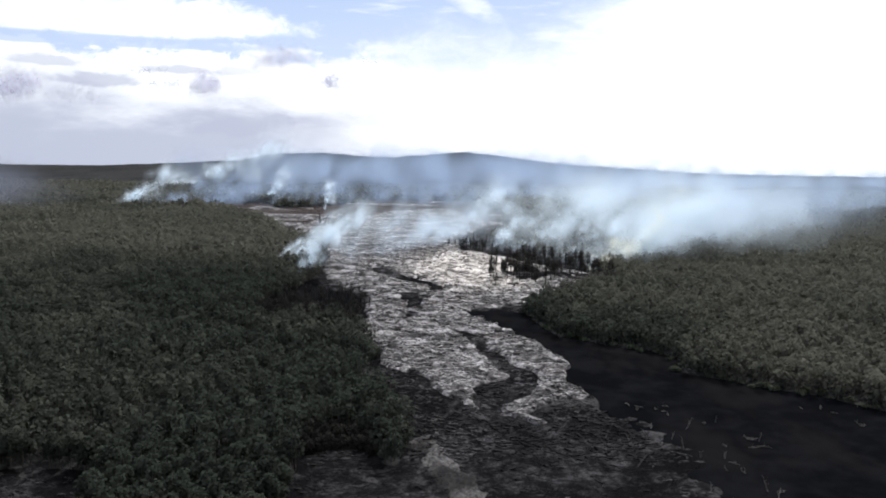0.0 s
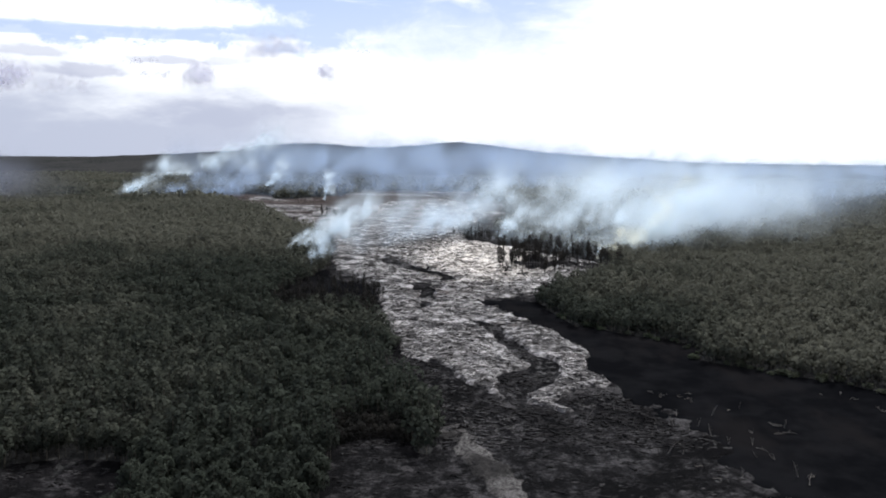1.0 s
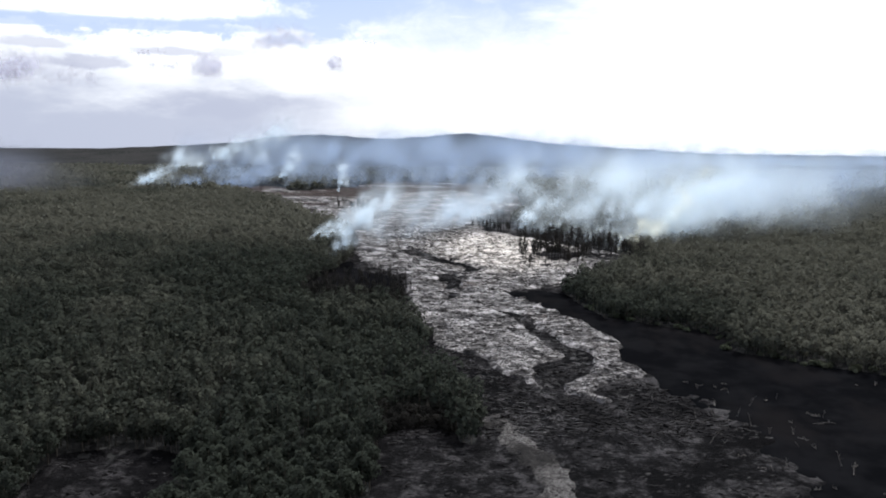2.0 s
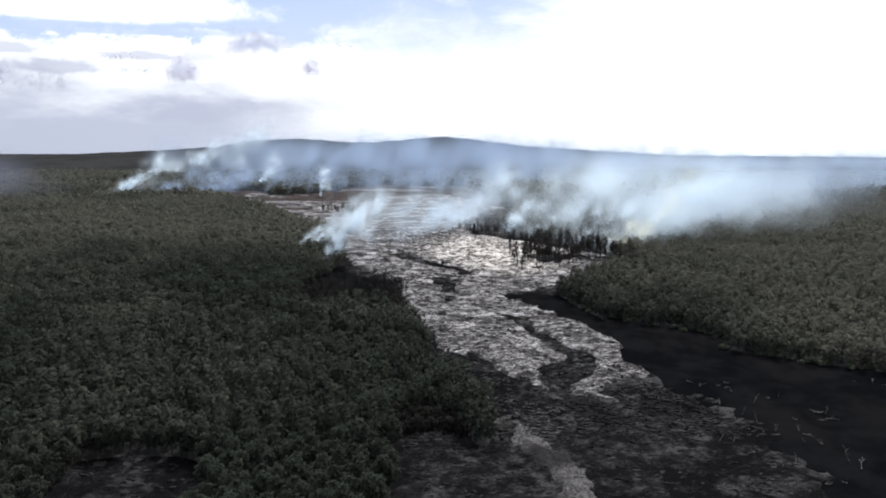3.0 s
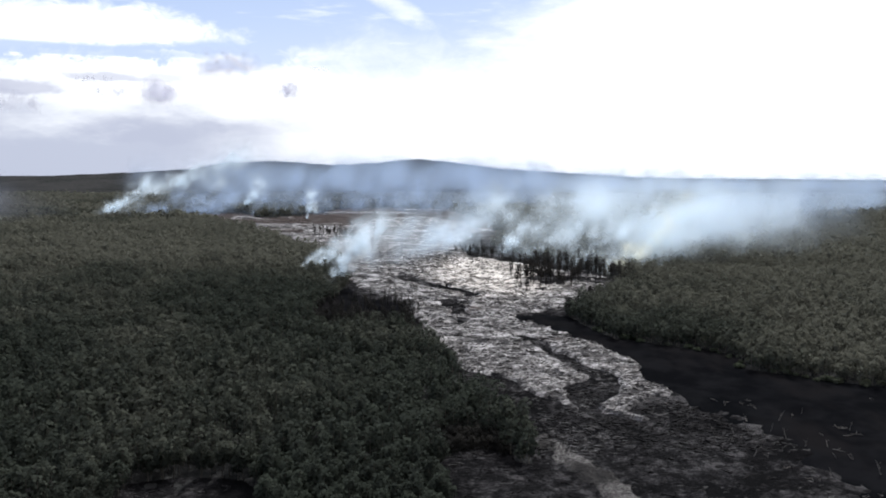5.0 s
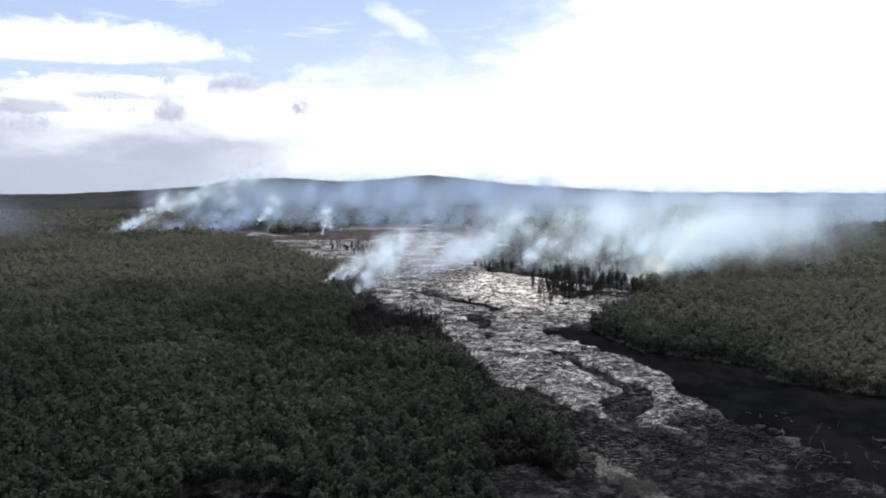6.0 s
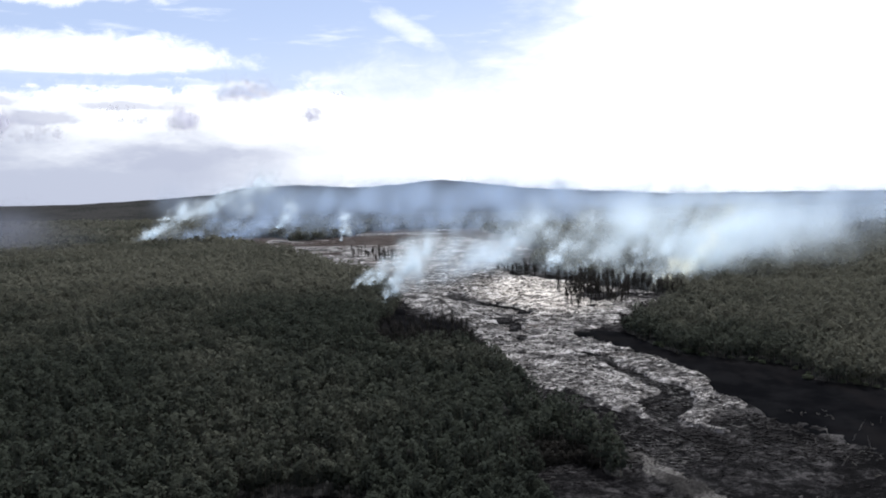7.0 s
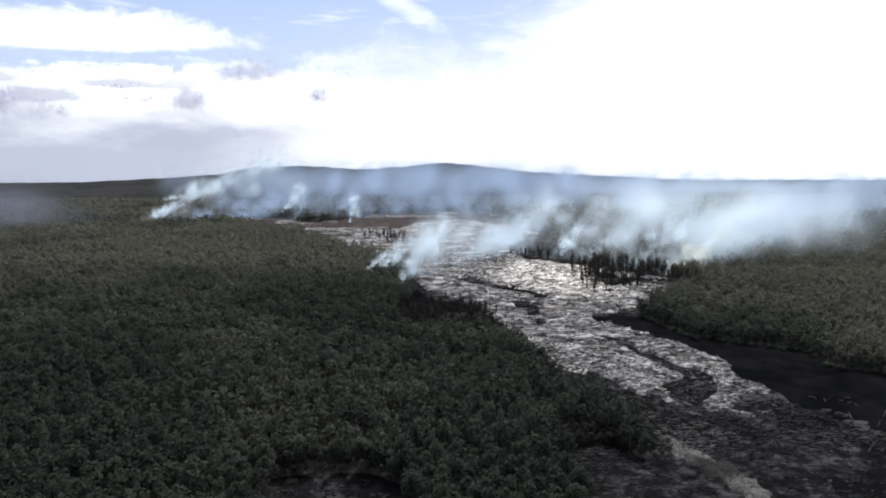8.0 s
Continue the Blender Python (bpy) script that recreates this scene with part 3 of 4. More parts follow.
def make_stand(name, x, y, r, count, size, material_, label, tall=(7.0, 12.0), wide=(3.2, 5.6), trunks=True):
    """Many trees, each with trunk and clumped crown, as one stand."""
    n = len(x)
    z = slope(x, y)
    young = fbm(x, y, 60, 3, 101)
    height = r.uniform(*tall, n) * (1 + 0.18 * young)
    width = wide[0] + (wide[1] - wide[0]) * r.uniform(0, 1, n) ** 1.6
    a = r.uniform(0, 2 * math.pi, (n, count))
    h = r.uniform(-0.7, 1.0, (n, count))
    ring = np.sqrt(np.clip(1 - h * h, 0, 1)) * r.uniform(0.6, 1.05, (n, count))
    lobes = 1 + 0.28 * np.sin(a * 3 + r.uniform(0, 6, (n, 1)))
    out = np.stack([np.cos(a) * ring, np.sin(a) * ring, h], -1)
    mid = np.stack([x[:, None] + out[..., 0] * lobes * width[:, None] / 2, y[:, None] + out[..., 1] * lobes * width[:, None] / 2, z[:, None] + height[:, None] * (0.58 + 0.42 * h)], -1)
    v, f, soft = clumps(r, mid.reshape(-1, 3), out.reshape(-1, 3), np.repeat(width * size, count))
    tone = np.repeat(r.uniform(0, 1, n), count * 4)
    me = mesh_of(name, v, f, material_, True, soft, tone=tone)
    if trunks:
        k = np.arange(3) * 2 * math.pi / 3
        foot = np.stack([x[:, None] + 0.2 * np.cos(k), y[:, None] + 0.2 * np.sin(k), np.repeat(z[:, None] - 0.3, 3, 1)], -1)
        head = np.stack([x[:, None] + 0.08 * np.cos(k), y[:, None] + 0.08 * np.sin(k), np.repeat((z + height * 0.85)[:, None], 3, 1)], -1)
        tv = np.concatenate([foot, head], 1).reshape(-1, 3)
        i = np.arange(n)[:, None] * 6
        tf = np.concatenate([i + [0, 1, 4], i + [0, 4, 3], i + [1, 2, 5], i + [1, 5, 4], i + [2, 0, 3], i + [2, 3, 5]])
        base = new(name, None)
        part("crowns", me, base)["kind"] = "stuff"
        part("trunks", mesh_of("trunks", tv, tf, BARK), base)["kind"] = "stuff"
        return tagged(base, label, "forest", kind="stuff")
    return tagged(new(name, me), label, "forest", kind="stuff")


# near trees, each its own thing
kits = [tree_kit(200 + k, h, w) for k, (h, w) in enumerate(((9, 4.2), (11, 4.8), (8, 3.8), (10, 5.4), (7.5, 4.6), (12, 5.0)))]
TREE_LABELS = ["slender rainforest tree with dull olive-green crown", "tall narrow rainforest tree with dark green crown", "small rainforest tree with a compact green crown",
               "broad-crowned rainforest tree of dull green", "low spreading rainforest tree with olive crown", "tallest rainforest tree, dark green, among its neighbours"]
x, y, r = scatter(4.0, 190, 640, -510, 400, 5)
keep = in_wedge(x, y) & wooded(x, y, 1.0) & (burnt_ground(x, y) < 0)
x, y = x[keep], y[keep]
single = (y < 262) & (x > -150) & (x < -30)
order = np.flatnonzero(single)[:290]
single[:] = False
single[order] = True
first = {}
for k, i in enumerate(order):
    kind = k % len(kits)
    s = r.uniform(0.85, 1.15)
    m = pose(x[i], y[i], float(slope(x[i], y[i])), 0, 0, r.uniform(0, 360))
    if kind not in first:
        tree = new("ohia_tree")
        part("trunk", kits[kind][0], tree)
        part("crown", kits[kind][1], tree)
        tree.scale = (s, s, s)
        tree.matrix_basis = m @ Matrix.Diagonal((s, s, s, 1))
        first[kind] = tagged(tree, TREE_LABELS[kind], "tree", "trees of the rainforest")
    else:
        copy_thing(first[kind], m)
x, y = x[~single], y[~single]
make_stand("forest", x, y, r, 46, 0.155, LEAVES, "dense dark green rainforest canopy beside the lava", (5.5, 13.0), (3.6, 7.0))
x, y, r = scatter(6.0, 640, 1050, -745, 620, 6)
keep = in_wedge(x, y) & wooded(x, y, 1.0) & (burnt_ground(x, y) < 0)
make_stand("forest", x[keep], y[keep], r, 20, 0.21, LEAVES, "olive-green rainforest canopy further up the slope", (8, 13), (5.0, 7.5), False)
x, y, r = scatter(8.5, 1050, 1800, -1190, 1050, 7)
keep = in_wedge(x, y) & wooded(x, y, 2.0)
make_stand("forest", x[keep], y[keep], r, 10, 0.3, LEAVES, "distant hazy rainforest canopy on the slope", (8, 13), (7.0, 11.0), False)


x, y, r = scatter(6.5, -160, 196, -360, 260, 17)
keep = (clear_at(x, y) < -1.0)
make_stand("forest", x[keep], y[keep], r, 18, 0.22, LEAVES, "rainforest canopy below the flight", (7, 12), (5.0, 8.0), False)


# ---- burnt trees along the lava ----
def burnt_kit(seed, height, leafy):
    r = np.random.default_rng(seed)
    b = r.uniform(-0.7, 0.7, 2)
    pieces = [stem([(0, 0, -0.6), (b[0] * 0.3, b[1] * 0.3, height * 0.4), (b[0], b[1], height * 0.8), (b[0] * 1.2, b[1] * 1.2, height)], (0.26, 0.2, 0.12, 0.04))]
    pieces += limbs(r, height, 9, 1.7, 0.35, 0.07)
    mid, out = crown_cards(r, leafy, 2.8, height * 0.6, height * 0.38)
    v, f, soft = clumps(r, mid, out, 0.34)
    return mesh_of("trunk", *join(pieces), CHAR), mesh_of("dead_crown", v, f, SCORCHED, True, soft, tone=np.repeat(r.uniform(0, 1), len(v)))


burnt = [burnt_kit(300 + k, h, n) for k, (h, n) in enumerate(((13, 70), (10, 150), (15, 40), (9, 190), (12, 110)))]
first = {}


def burn(x, y, r, low, high, label):
    """Stand charred trees at the given places."""
    for k in range(len(x)):
        kind, s = int(r.integers(len(burnt))), r.uniform(low, high)
        m = pose(x[k], y[k], float(slope(x[k], y[k])) + 0.2, r.uniform(-5, 5), r.uniform(-5, 5), r.uniform(0, 360))
        if kind not in first:
            tree = new("burnt_tree")
            part("trunk", burnt[kind][0], tree, "charred black trunk")
            part("dead_crown", burnt[kind][1], tree, "scorched brown foliage")
            tree.scale = (s, s, s)
            tree.matrix_basis = m @ Matrix.Diagonal((s, s, s, 1))
            first[kind] = tree
        else:
            tree = copy_thing(first[kind], m)
            tree.matrix_basis = m @ Matrix.Diagonal((s, s, s, 1))
        tagged(tree, label, "tree", "burnt trees by the lava")


x, y, r = scatter(7.5, 535, 670, 28, 118, 8)
keep = (burnt_ground(x, y) > 0) & (fbm(x, y, 22, 3, 7) > -0.25)
burn(x[keep][:130], y[keep][:130], r, 0.95, 1.4, "charred bare tree standing in a smoking grove on lava")
x, y, r = scatter(5.6, 425, 565, -105, -28, 9)
keep = (burnt_ground(x, y) > 0) & (clear_at(x, y) < 3)
burn(x[keep][:130], y[keep][:130], r, 0.55, 0.9, "scorched dead tree on burnt ground by the forest")
# lone survivors on islands in the lava
x, y, r = scatter(7.0, 700, 1120, -215, 40, 12)
keep = np.maximum(np.maximum(strip(x, y, [(-200, 1066), (-178, 1080)], 13), strip(x, y, [(-128, 918), (-100, 890), (-92, 850)], 12)), strip(x, y, [(14, 745), (40, 708), (70, 672)], 11)) > 0
burn(x[keep][:60], y[keep][:60], r, 0.7, 1.1, "lone scorched tree on an island in the lava")


# ---- low growth and dead wood ----
def shrub_kit(name, seed, height, width, count, leaf, mat, wood):
    r = np.random.default_rng(seed)
    stems = limbs(r, height * 0.6, 6, width * 0.45, 0.0, 0.05)
    mid, out = crown_cards(r, count, width, height, 0.1)
    v, f, soft = clumps(r, mid, out, leaf)
    return mesh_of("woody_base", *join(stems), wood), mesh_of(name, v, f, mat, True, soft, tone=np.repeat(r.uniform(0, 1), len(v)))


def plant(name, kits_, x, y, r, low, high, label, category, group, crown, lift=0.1):
    made = {}
    for k in range(len(x)):
        kind, s = int(r.integers(len(kits_))), r.uniform(low, high)
        m = pose(x[k], y[k], float(slope(x[k], y[k])) + lift, 0, 0, r.uniform(0, 360))
        if kind not in made:
            made[kind] = tagged(new(name), label, category, group)
            part("woody_base", kits_[kind][0], made[kind])
            part(crown, kits_[kind][1], made[kind])
            thing = made[kind]
        else:
            thing = copy_thing(made[kind], m)
        thing.matrix_basis = m @ Matrix.Diagonal((s, s, s, 1))


kits = [shrub_kit("foliage", 400 + k, 4.0 + k * 0.7, 3.6, 150, 0.34, SCORCHED, CHAR) for k in range(3)]
x, y, r = scatter(2.7, 262, 312, -48, -8, 10)
keep = inside(x, y, [(-46, 262), (-44, 281), (-34, 285), (-23, 285), (-20, 264), (-30, 268)], 3, 9, 92) > 0
plant("scorched_shrub", kits, x[keep][:170], y[keep][:170], r, 0.7, 1.2, "blackened leafy shrub beside the lava", "shrub", "scorched shrubs", "foliage")
x, y, r = scatter(4.6, 425, 565, -105, -28, 16)
keep = (inside(x, y, BURNT, 6.0, 20.0, 91) > 0) & (flow_at(x, y) < -2)
plant("scorched_shrub", kits, x[keep][:125], y[keep][:125], r, 0.7, 1.2, "blackened leafy shrub beside the lava", "shrub", "scorched shrubs", "foliage")
x, y, r = scatter(3.6, 488, 560, 46, 92, 18)
keep = inside(x, y, [(46, 492), (60, 515), (76, 552), (88, 556), (74, 510), (58, 488)], 4.0, 9.0, 94) > 0
plant("scorched_shrub", kits, x[keep][:60], y[keep][:60], r, 0.6, 1.1, "blackened leafy shrub between silvery lava and green forest", "shrub", "scorched shrubs", "foliage")
kits = [shrub_kit("fronds", 410 + k, 1.8, 3.4, 90, 0.4, FERN, BARK) for k in range(3)]
r = np.random.default_rng(14)
t = r.uniform(0, 1, 46)
edge = np.array([(50, 440), (60, 416), (90, 394), (105, 383), (99, 361), (126, 342), (147, 330), (172, 304)], float)
k = np.minimum((t * 7).astype(int), 6)
spot = edge[k] + (edge[k + 1] - edge[k]) * (t * 7 - k)[:, None] + r.normal(0, 2.0, (46, 2))
plant("fern_clump", kits, spot[:, 0], spot[:, 1], r, 0.5, 1.3, "pale green fern clump at the forest's foot", "fern", "ferns at the forest edge", "fronds", 0.2)


def log_kit(seed, length):
    """A dead trunk with broken branch stubs, lying along x."""
    r = np.random.default_rng(seed)
    n = 5
    pts = [(length * k / n, r.normal(0, 0.12), 0.25 + r.normal(0, 0.1)) for k in range(n + 1)]
    body = stem(pts, np.linspace(0.13, 0.05, n + 1), 6)
    twigs = []
    for k in range(4):
        p = np.array(pts[int(r.integers(1, n))])
        d = np.array([r.uniform(0.2, 0.8), r.uniform(-1, 1), r.uniform(0.2, 1.0)]) * r.uniform(0.7, 1.6)
        twigs.append(stem([p, p + d * 0.5, p + d], (0.06, 0.04, 0.02), 4))
    return mesh_of("log", *body, DRIFT), [mesh_of("branch", *twig, DRIFT) for twig in twigs]


kits = [log_kit(500 + k, ln) for k, ln in enumerate((3.2, 4.6, 2.2, 3.8))]
r = np.random.default_rng(15)
made = {}
for k in range(110):
    x0, y0 = r.uniform(30, 150), r.uniform(222, 318)
    if not (clear_at(np.array([x0]), np.array([y0]))[0] > 4 and -22 < float(ash_at(np.array([x0]), np.array([y0]))[0]) < 24):
        continue
    kind, s = int(r.integers(4)), r.uniform(0.6, 1.1)
    up = r.uniform(-75, -30) if r.uniform() < 0.45 else r.uniform(-6, 3)
    m = pose(x0, y0, float(slope(np.float64(x0), np.float64(y0))) + 0.45, 0, up, r.uniform(0, 360))
    if kind not in made:
        made[kind] = tagged(new("dead_log"), "bleached dead tree trunk on black lava", "log", "dead wood on the lava")
        part("log", kits[kind][0], made[kind])
        for twig in kits[kind][1]:
            part("branch", twig, made[kind])
        thing = made[kind]
    else:
        thing = copy_thing(made[kind], m)
    thing.matrix_basis = m @ Matrix.Diagonal((s, s, s, 1))


# ---- broken crust on the lava ----
def slab_shape(r, sides=7):
    """An irregular crust plate: a slightly domed top on a wider foot."""
    q = np.sort(r.uniform(0, 2 * math.pi, sides) * 0.5 + np.arange(sides) * 2 * math.pi / sides * 0.5 + np.arange(sides) * math.pi / sides)
    rad = r.uniform(0.7, 1.15, sides)
    top = np.stack([np.cos(q) * rad, np.sin(q) * rad * 0.75, 0.16 + r.normal(0, 0.04, sides)], -1)
    foot = top * np.array([1.12, 1.12, 0]) - np.array([0, 0, 0.4])
    v = np.concatenate([[(0, 0, 0.24)], top, foot])
    f = []
    for k in range(sides):
        j = (k + 1) % sides
        f += [(0, 1 + k, 1 + j), (1 + k, 1 + sides + k, 1 + sides + j), (1 + k, 1 + sides + j, 1 + j)]
    return v, np.array(f)


def strew(parent, field, lift, thick, relief, mat, name, count, extra, x0, x1, y0, y1, y2, low, high, seed):
    """Crust plates over a sheet: the nearer stretch one by one, the rest joined."""
    r = np.random.default_rng(seed)
    shapes = [slab_shape(r) for k in range(8)]
    meshes = [mesh_of(name, v, f, mat) for v, f in shapes]
    x, y = r.uniform(x0, x1, 60000), y0 * (y2 / y0) ** r.uniform(0, 1, 60000)
    d = field(x, y)
    keep = d > 1.5
    x, y, d = x[keep], y[keep], d[keep]
    z, _ = sheet_height(x, y, d, lift, thick, relief)
    near = np.flatnonzero(y < y1)[:count]
    far = np.flatnonzero(y >= y1)[:extra]
    for i in near:
        s = r.uniform(low, high)
        ob = part(name, meshes[int(r.integers(8))], parent)
        ob.matrix_basis = pose(x[i], y[i], z[i], r.normal(0, 9), r.normal(0, 9), r.normal(8, 28)) @ Matrix.Diagonal((s * 1.5, s * 0.85, min(s, 1.1), 1))
    pieces = []
    for i in far:
        v, f = shapes[int(r.integers(8))]
        s = r.uniform(low, high) * (1 + y[i] / 900)
        m = np.array(pose(x[i], y[i], z[i], r.normal(0, 8), r.normal(0, 8), r.normal(8, 28)))
        pieces.append(((v * (s * 1.5, s * 0.85, min(s, 1.2))) @ m[:3, :3].T + m[:3, 3], f))
    if pieces:
        part(name, mesh_of(name, *join(pieces), mat), parent)["kind"] = "stuff"


strew(fresh, lambda x, y: np.minimum(flow_at(x, y), clear_at(x, y)), 0.25, 1.5, 0.8, SLAB, "crust_slab", 295, 2600, -60, 110, 290, 350, 760, 0.6, 1.5, 61)
strew(old, lambda x, y: np.minimum(np.minimum(clear_at(x, y), -ash_at(x, y)), -flow_at(x, y) - 1), 0.2, 0.3, 0.55, RUBBLE, "crust_block", 295, 1500, -50, 95, 215, 262, 420, 0.4, 1.1, 62)
strew(glade, lambda x, y: inside(x, y, GLADE, 2.0, 9.0, 4), 0.2, 0.3, 1.1, RUBBLE, "crust_block", 160, 0, -136, -96, 192, 252, 252, 0.4, 1.3, 63)


# ---- smoke and low cloud ----
def wisps(name, mid, rad, r, thick, mat, facing, tilt, flat):
    """Soft domed wisps about the given places, each fading to its ragged rim."""
    count = len(mid)
    normal = r.normal(0, 1, (count, 3)) * np.array([0.5, 0.2, 0.4]) + np.array(tilt)
    normal /= np.linalg.norm(normal, axis=1, keepdims=True)
    side = np.cross(normal, np.array([0.0, 0.0, 1.0]) + r.normal(0, 0.4, (count, 3)))
    side /= np.linalg.norm(side, axis=1, keepdims=True)
    up = np.cross(normal, side) * flat
    soft = normal * 0.2 + np.array(facing)
    soft /= np.linalg.norm(soft, axis=1, keepdims=True)
    q = np.arange(10) * math.pi / 5
    wob = r.uniform(0.75, 1.2, (count, 10))[..., None] * rad[:, None, None]
    rim = mid[:, None] + wob * (np.cos(q)[None, :, None] * side[:, None] + np.sin(q)[None, :, None] * up[:, None])
    top = (mid + normal * rad[:, None] * 0.3)[:, None]
    v = np.concatenate([top, rim], 1).reshape(-1, 3)
    b = np.arange(count)[:, None] * 11
    f = np.concatenate([b + [0, 1 + j, 1 + (j + 1) % 10] for j in range(10)])
    return mesh_of(name, v, f, mat, True, np.repeat(soft, 11, 0), edge=np.tile([0.0] + [1.0] * 10, count), thick=np.repeat(thick, 11))


def make_smoke(name, sources, count, drift, rise, size, thick, tint, grain, label, seed, spread=1.0, power=1.0, ceiling=300.0, lean=0.6, floor=0.08):
    """Smoke from a line of sources, carried downwind and up, thinning as it ages."""
    r = np.random.default_rng(seed)
    src = np.array(sources, float)
    t = r.uniform(0, len(src) - 1, count)
    k = np.minimum(t.astype(int), len(src) - 2)
    foot = src[k] + (src[k + 1] - src[k]) * (t - k)[:, None]
    age = r.uniform(0, 1, count) ** power
    rad = size[0] + (size[1] - size[0]) * age
    gust = fbm(foot[:, 0] + 300 * age, foot[:, 1], 60, 3, seed)
    px = foot[:, 0] + drift[0] * age + r.normal(0, 1, count) * rad * 0.5 * spread
    py = foot[:, 1] + drift[1] * age + r.normal(0, 1, count) * rad * 0.7 * spread
    pz = slope(px, py) + 1.0 + rise * age ** 0.8 * np.clip(0.75 + 0.5 * gust, 0.2, 1.4) + np.abs(r.normal(0, 1, count)) * rad * 0.45
    pz = np.maximum(pz, slope(px, py) + rad * 0.55)
    pz = np.minimum(pz, ceiling - 0.8 * rad + r.normal(0, 2, count))
    thin = (thick[0] + (thick[1] - thick[0]) * age ** 0.7) * np.clip((ceiling + 8 - pz) / 45, 0.3, 1)
    me = wisps(name, np.stack([px, py, pz], -1), rad, r, thin, material(name, smoke(tint, grain, lean, floor=floor)), (-0.15, -0.75, -0.5), (0.0, -1.0, 0.0), 1.15)
    return tagged(new(name, me), label, "smoke", "smoke over the lava", kind="stuff")


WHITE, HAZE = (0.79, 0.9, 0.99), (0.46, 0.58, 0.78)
FAR_PLUME = "white smoke plume rising from a distant forest edge"
make_smoke("smoke_plume", [(-424, 1088), (-416, 1094)], 200, (88, 10), 44, (3.2, 16), (0.6, 0.12), WHITE, 14, FAR_PLUME, 1, 0.7, 1.1, 300.0, 0.9)
make_smoke("smoke_plume", [(-400, 1110), (-290, 1150)], 130, (70, 30), 24, (7, 18), (0.3, 0.15), HAZE, 20, FAR_PLUME, 31, 1.0, 1.0, 300.0, 0.9)
make_smoke("smoke_plume", [(-545, 1700), (-530, 1705)], 190, (250, 20), 88, (6, 38), (0.6, 0.03), WHITE, 26, FAR_PLUME, 32, 0.7, 1.0, 300.0, 0.9)
COLUMN = "thin white smoke column over the far lava"
make_smoke("smoke_plume", [(-266, 1300), (-262, 1300)], 130, (26, 5), 46, (2.8, 12), (0.75, 0.16), WHITE, 9, COLUMN, 2, 0.7)
make_smoke("smoke_plume", [(-158, 1143), (-155, 1143)], 120, (10, 5), 42, (2.4, 8), (0.6, 0.2), WHITE, 8, COLUMN, 3, 0.7, 1.0, 300.0, 0.2)
make_smoke("smoke_plume", [(-122, 630), (-112, 616)], 190, (62, 22), 44, (2.6, 14), (0.5, 0.08), WHITE, 8, "white smoke rising from burning trees", 4, 0.7, 1.0)
make_smoke("smoke_plume", [(-98, 567), (-92, 560)], 170, (26, 12), 44, (2.4, 10), (0.55, 0.09), WHITE, 7, "dense white smoke column at the forest's edge", 8, 0.7, 1.0, 300.0, 0.3)
make_smoke("smoke_plume", [(-90, 620), (-30, 720), (10, 860)], 150, (60, 60), 26, (12, 26), (0.2, 0.12), (0.74, 0.87, 1.0), 14, "thin smoke veil drifting over the lava", 10, 1.0, 1.0, 88.0)
make_smoke("smoke_bank", [(5, 779), (30, 715), (77, 670), (107, 615), (125, 640)], 380, (170, 80), 48, (11, 40), (0.28, 0.12), WHITE, 30, "broad bluish-white smoke bank drifting over the forest", 5, 1.0, 0.9, 104.0, 0.7, 0.14)
make_smoke("smoke_bank", [(130, 685), (240, 810), (410, 1070), (680, 1260)], 280, (150, 80), 44, (22, 48), (0.11, 0.09), (0.58, 0.72, 0.92), 42, "thin blue smoke haze lying over the forest", 6, 1.0, 1.0, 104.0, 0.7, 0.12)
for k, (sx, sy) in enumerate(((6, 800), (16, 770), (36, 715), (62, 690), (86, 652), (104, 622), (120, 632), (150, 690), (185, 730))):
    make_smoke("smoke_plume", [(sx, sy), (sx + 8, sy - 5)], 90, (45 + 5 * k, 30), 54, (2.6, 13), (0.5, 0.08), WHITE if k != 5 else (0.95, 0.94, 0.78), 11, "wispy smoke rising from burning forest", 20 + k, 0.9, 1.0, 98.0, 0.6, 0.05)
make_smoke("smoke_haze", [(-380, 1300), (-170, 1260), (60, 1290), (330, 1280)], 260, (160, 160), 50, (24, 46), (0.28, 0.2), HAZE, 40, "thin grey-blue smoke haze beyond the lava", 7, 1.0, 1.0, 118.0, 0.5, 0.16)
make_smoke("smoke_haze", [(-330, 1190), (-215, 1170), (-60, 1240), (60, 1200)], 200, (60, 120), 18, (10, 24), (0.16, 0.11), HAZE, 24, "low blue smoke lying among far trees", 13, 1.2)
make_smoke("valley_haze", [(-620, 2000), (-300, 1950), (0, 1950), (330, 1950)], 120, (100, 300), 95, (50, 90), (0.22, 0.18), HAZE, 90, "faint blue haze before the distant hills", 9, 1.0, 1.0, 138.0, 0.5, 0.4)
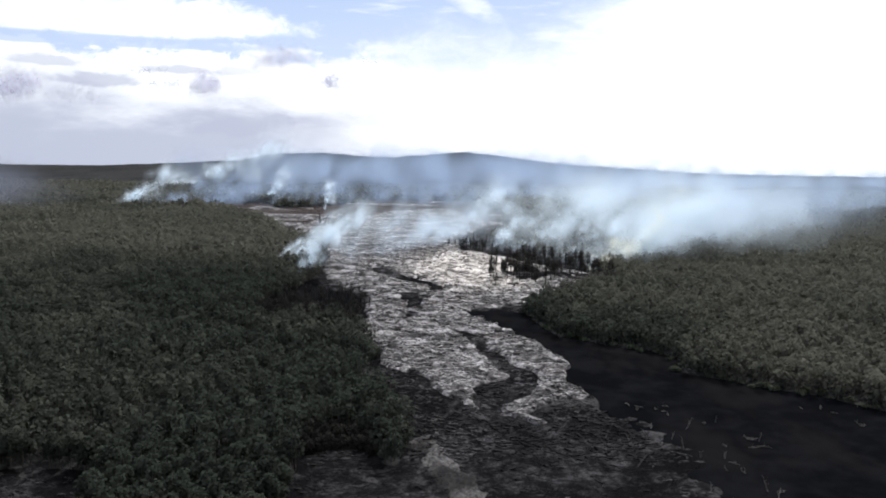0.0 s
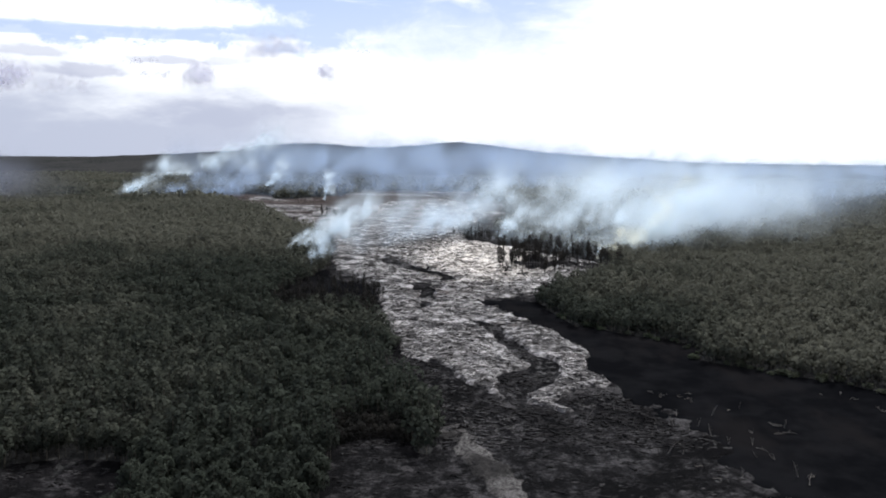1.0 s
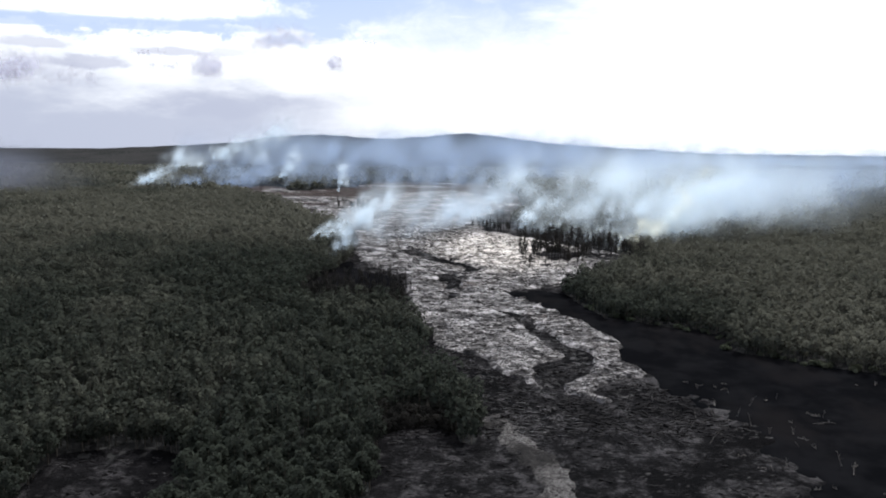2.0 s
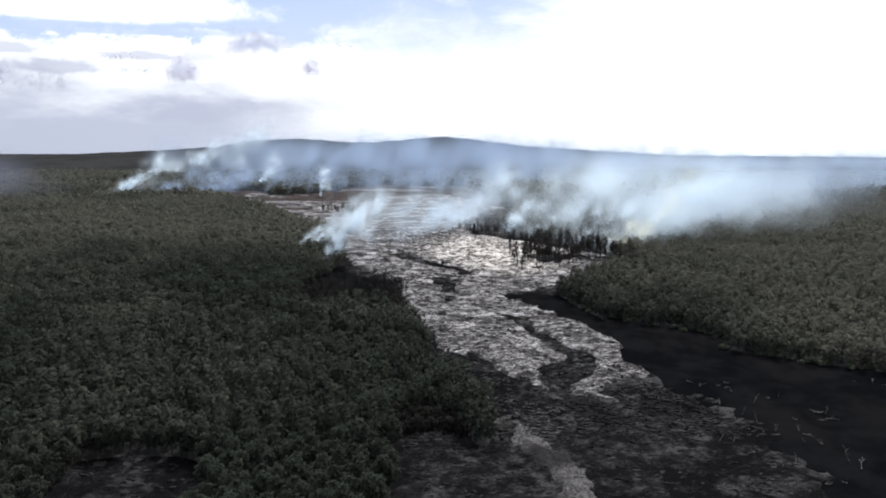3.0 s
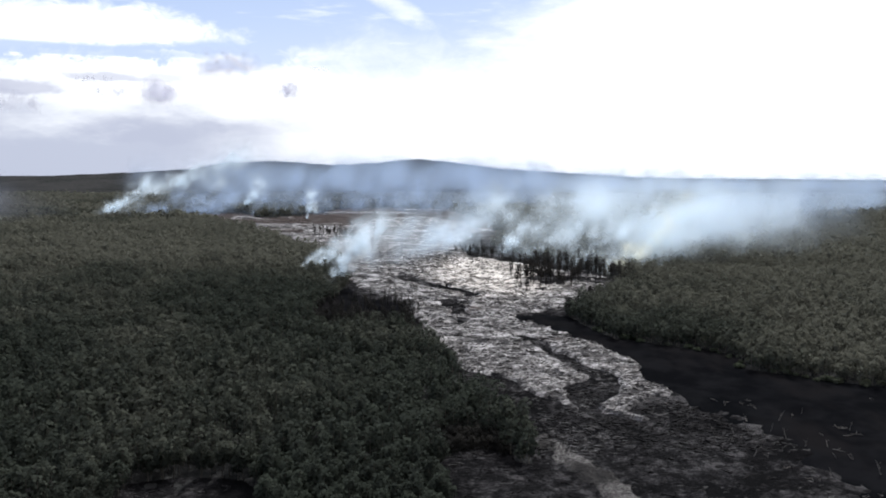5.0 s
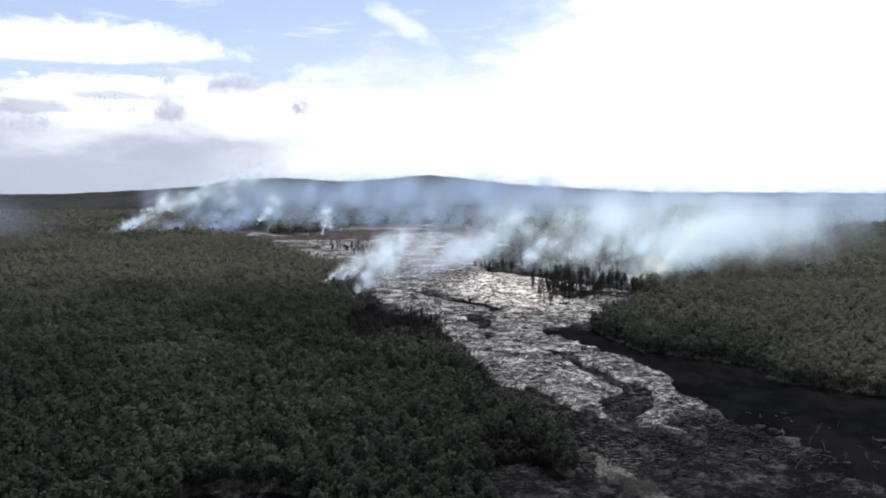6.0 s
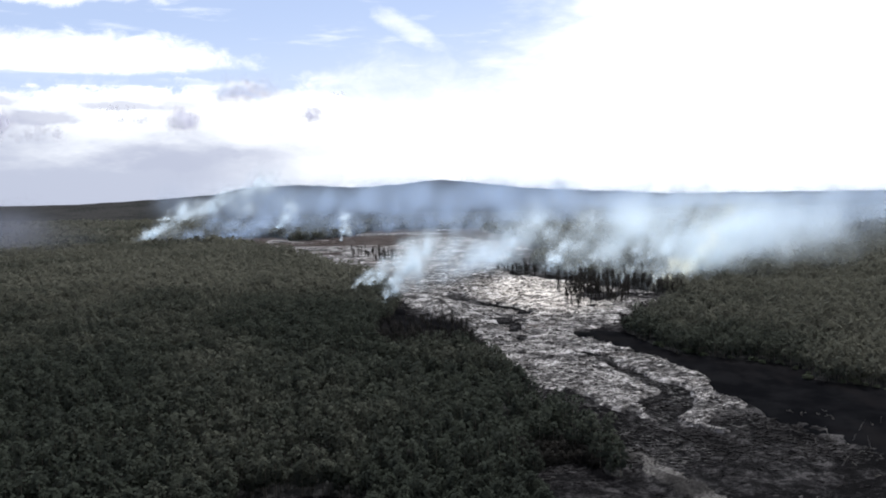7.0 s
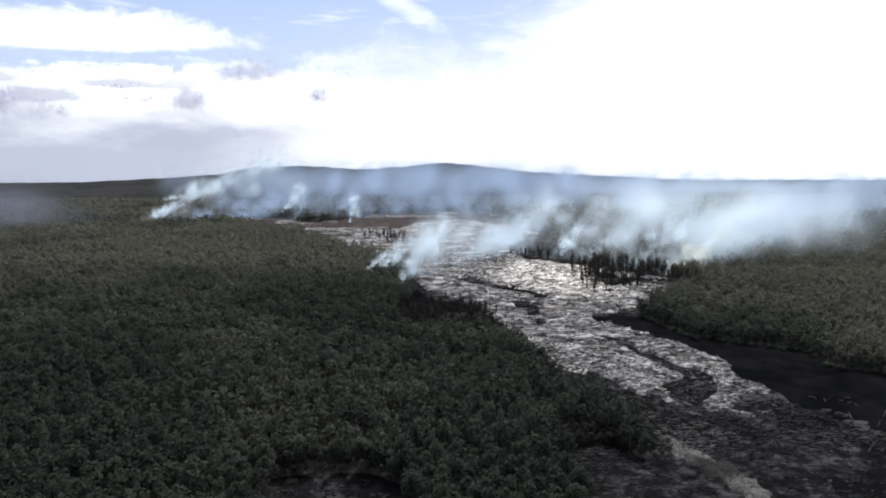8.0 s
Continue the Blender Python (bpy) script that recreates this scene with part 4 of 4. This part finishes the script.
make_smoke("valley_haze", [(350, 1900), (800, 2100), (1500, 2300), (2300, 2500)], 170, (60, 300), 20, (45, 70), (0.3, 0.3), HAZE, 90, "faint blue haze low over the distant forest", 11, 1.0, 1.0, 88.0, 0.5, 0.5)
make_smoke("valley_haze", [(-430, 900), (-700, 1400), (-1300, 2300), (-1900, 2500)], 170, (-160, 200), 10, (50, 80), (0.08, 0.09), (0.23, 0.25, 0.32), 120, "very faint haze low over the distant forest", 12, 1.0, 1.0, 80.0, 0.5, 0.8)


def make_cloud(x, y, z, width, height, count, thick, seed):
    """A small ragged cloud seen from its shaded side."""
    r = np.random.default_rng(seed)
    a, d = r.uniform(0, 2 * math.pi, count), np.sqrt(r.uniform(0, 1, count))
    rad = height * r.uniform(0.22, 0.5, count)
    lobe = np.sin(a)
    mid = np.stack([x + np.cos(a) * d * width * 0.36 + 0.12 * width * lobe * d, y + r.normal(0, width * 0.2, count), z + np.where(lobe > 0, lobe * 0.42, lobe * 0.2) * d * height], -1)
    me = wisps("scud_cloud", mid, rad, r, np.full(count, thick), CLOUD, (0.0, -0.7, -0.6), (0, -1, 0), 1.0)
    return tagged(new("scud_cloud", me), "small ragged grey cloud below bright overcast", "cloud", "low scud clouds", kind="stuff")


CLOUD = material("grey_cloud", smoke((0.72, 0.72, 0.86), 30, 0.0, 0.3, 0.6, 0.35, 0.3))
CLOUDS = [(-281, 2160, 281, 61, 47, 26, 0.4), (-617, 2260, 278, 96, 76, 30, 0.36), (-1223, 2500, 284, 178, 103, 40, 0.42), (-683, 3600, 492, 330, 125, 50, 0.2), (-1005, 3000, 383, 124, 27, 16, 0.4), (-954, 3000, 342, 155, 38, 18, 0.26), (-290, 3400, 469, 97, 26, 12, 0.22), (-1267, 3000, 296, 233, 66, 24, 0.25), (-673, 3300, 382, 55, 17, 8, 0.2)]
for k, (cx, cy, cz, cw, ch, n, thick) in enumerate(CLOUDS):
    make_cloud(cx, cy, cz, cw, ch, n, thick, 700 + k)
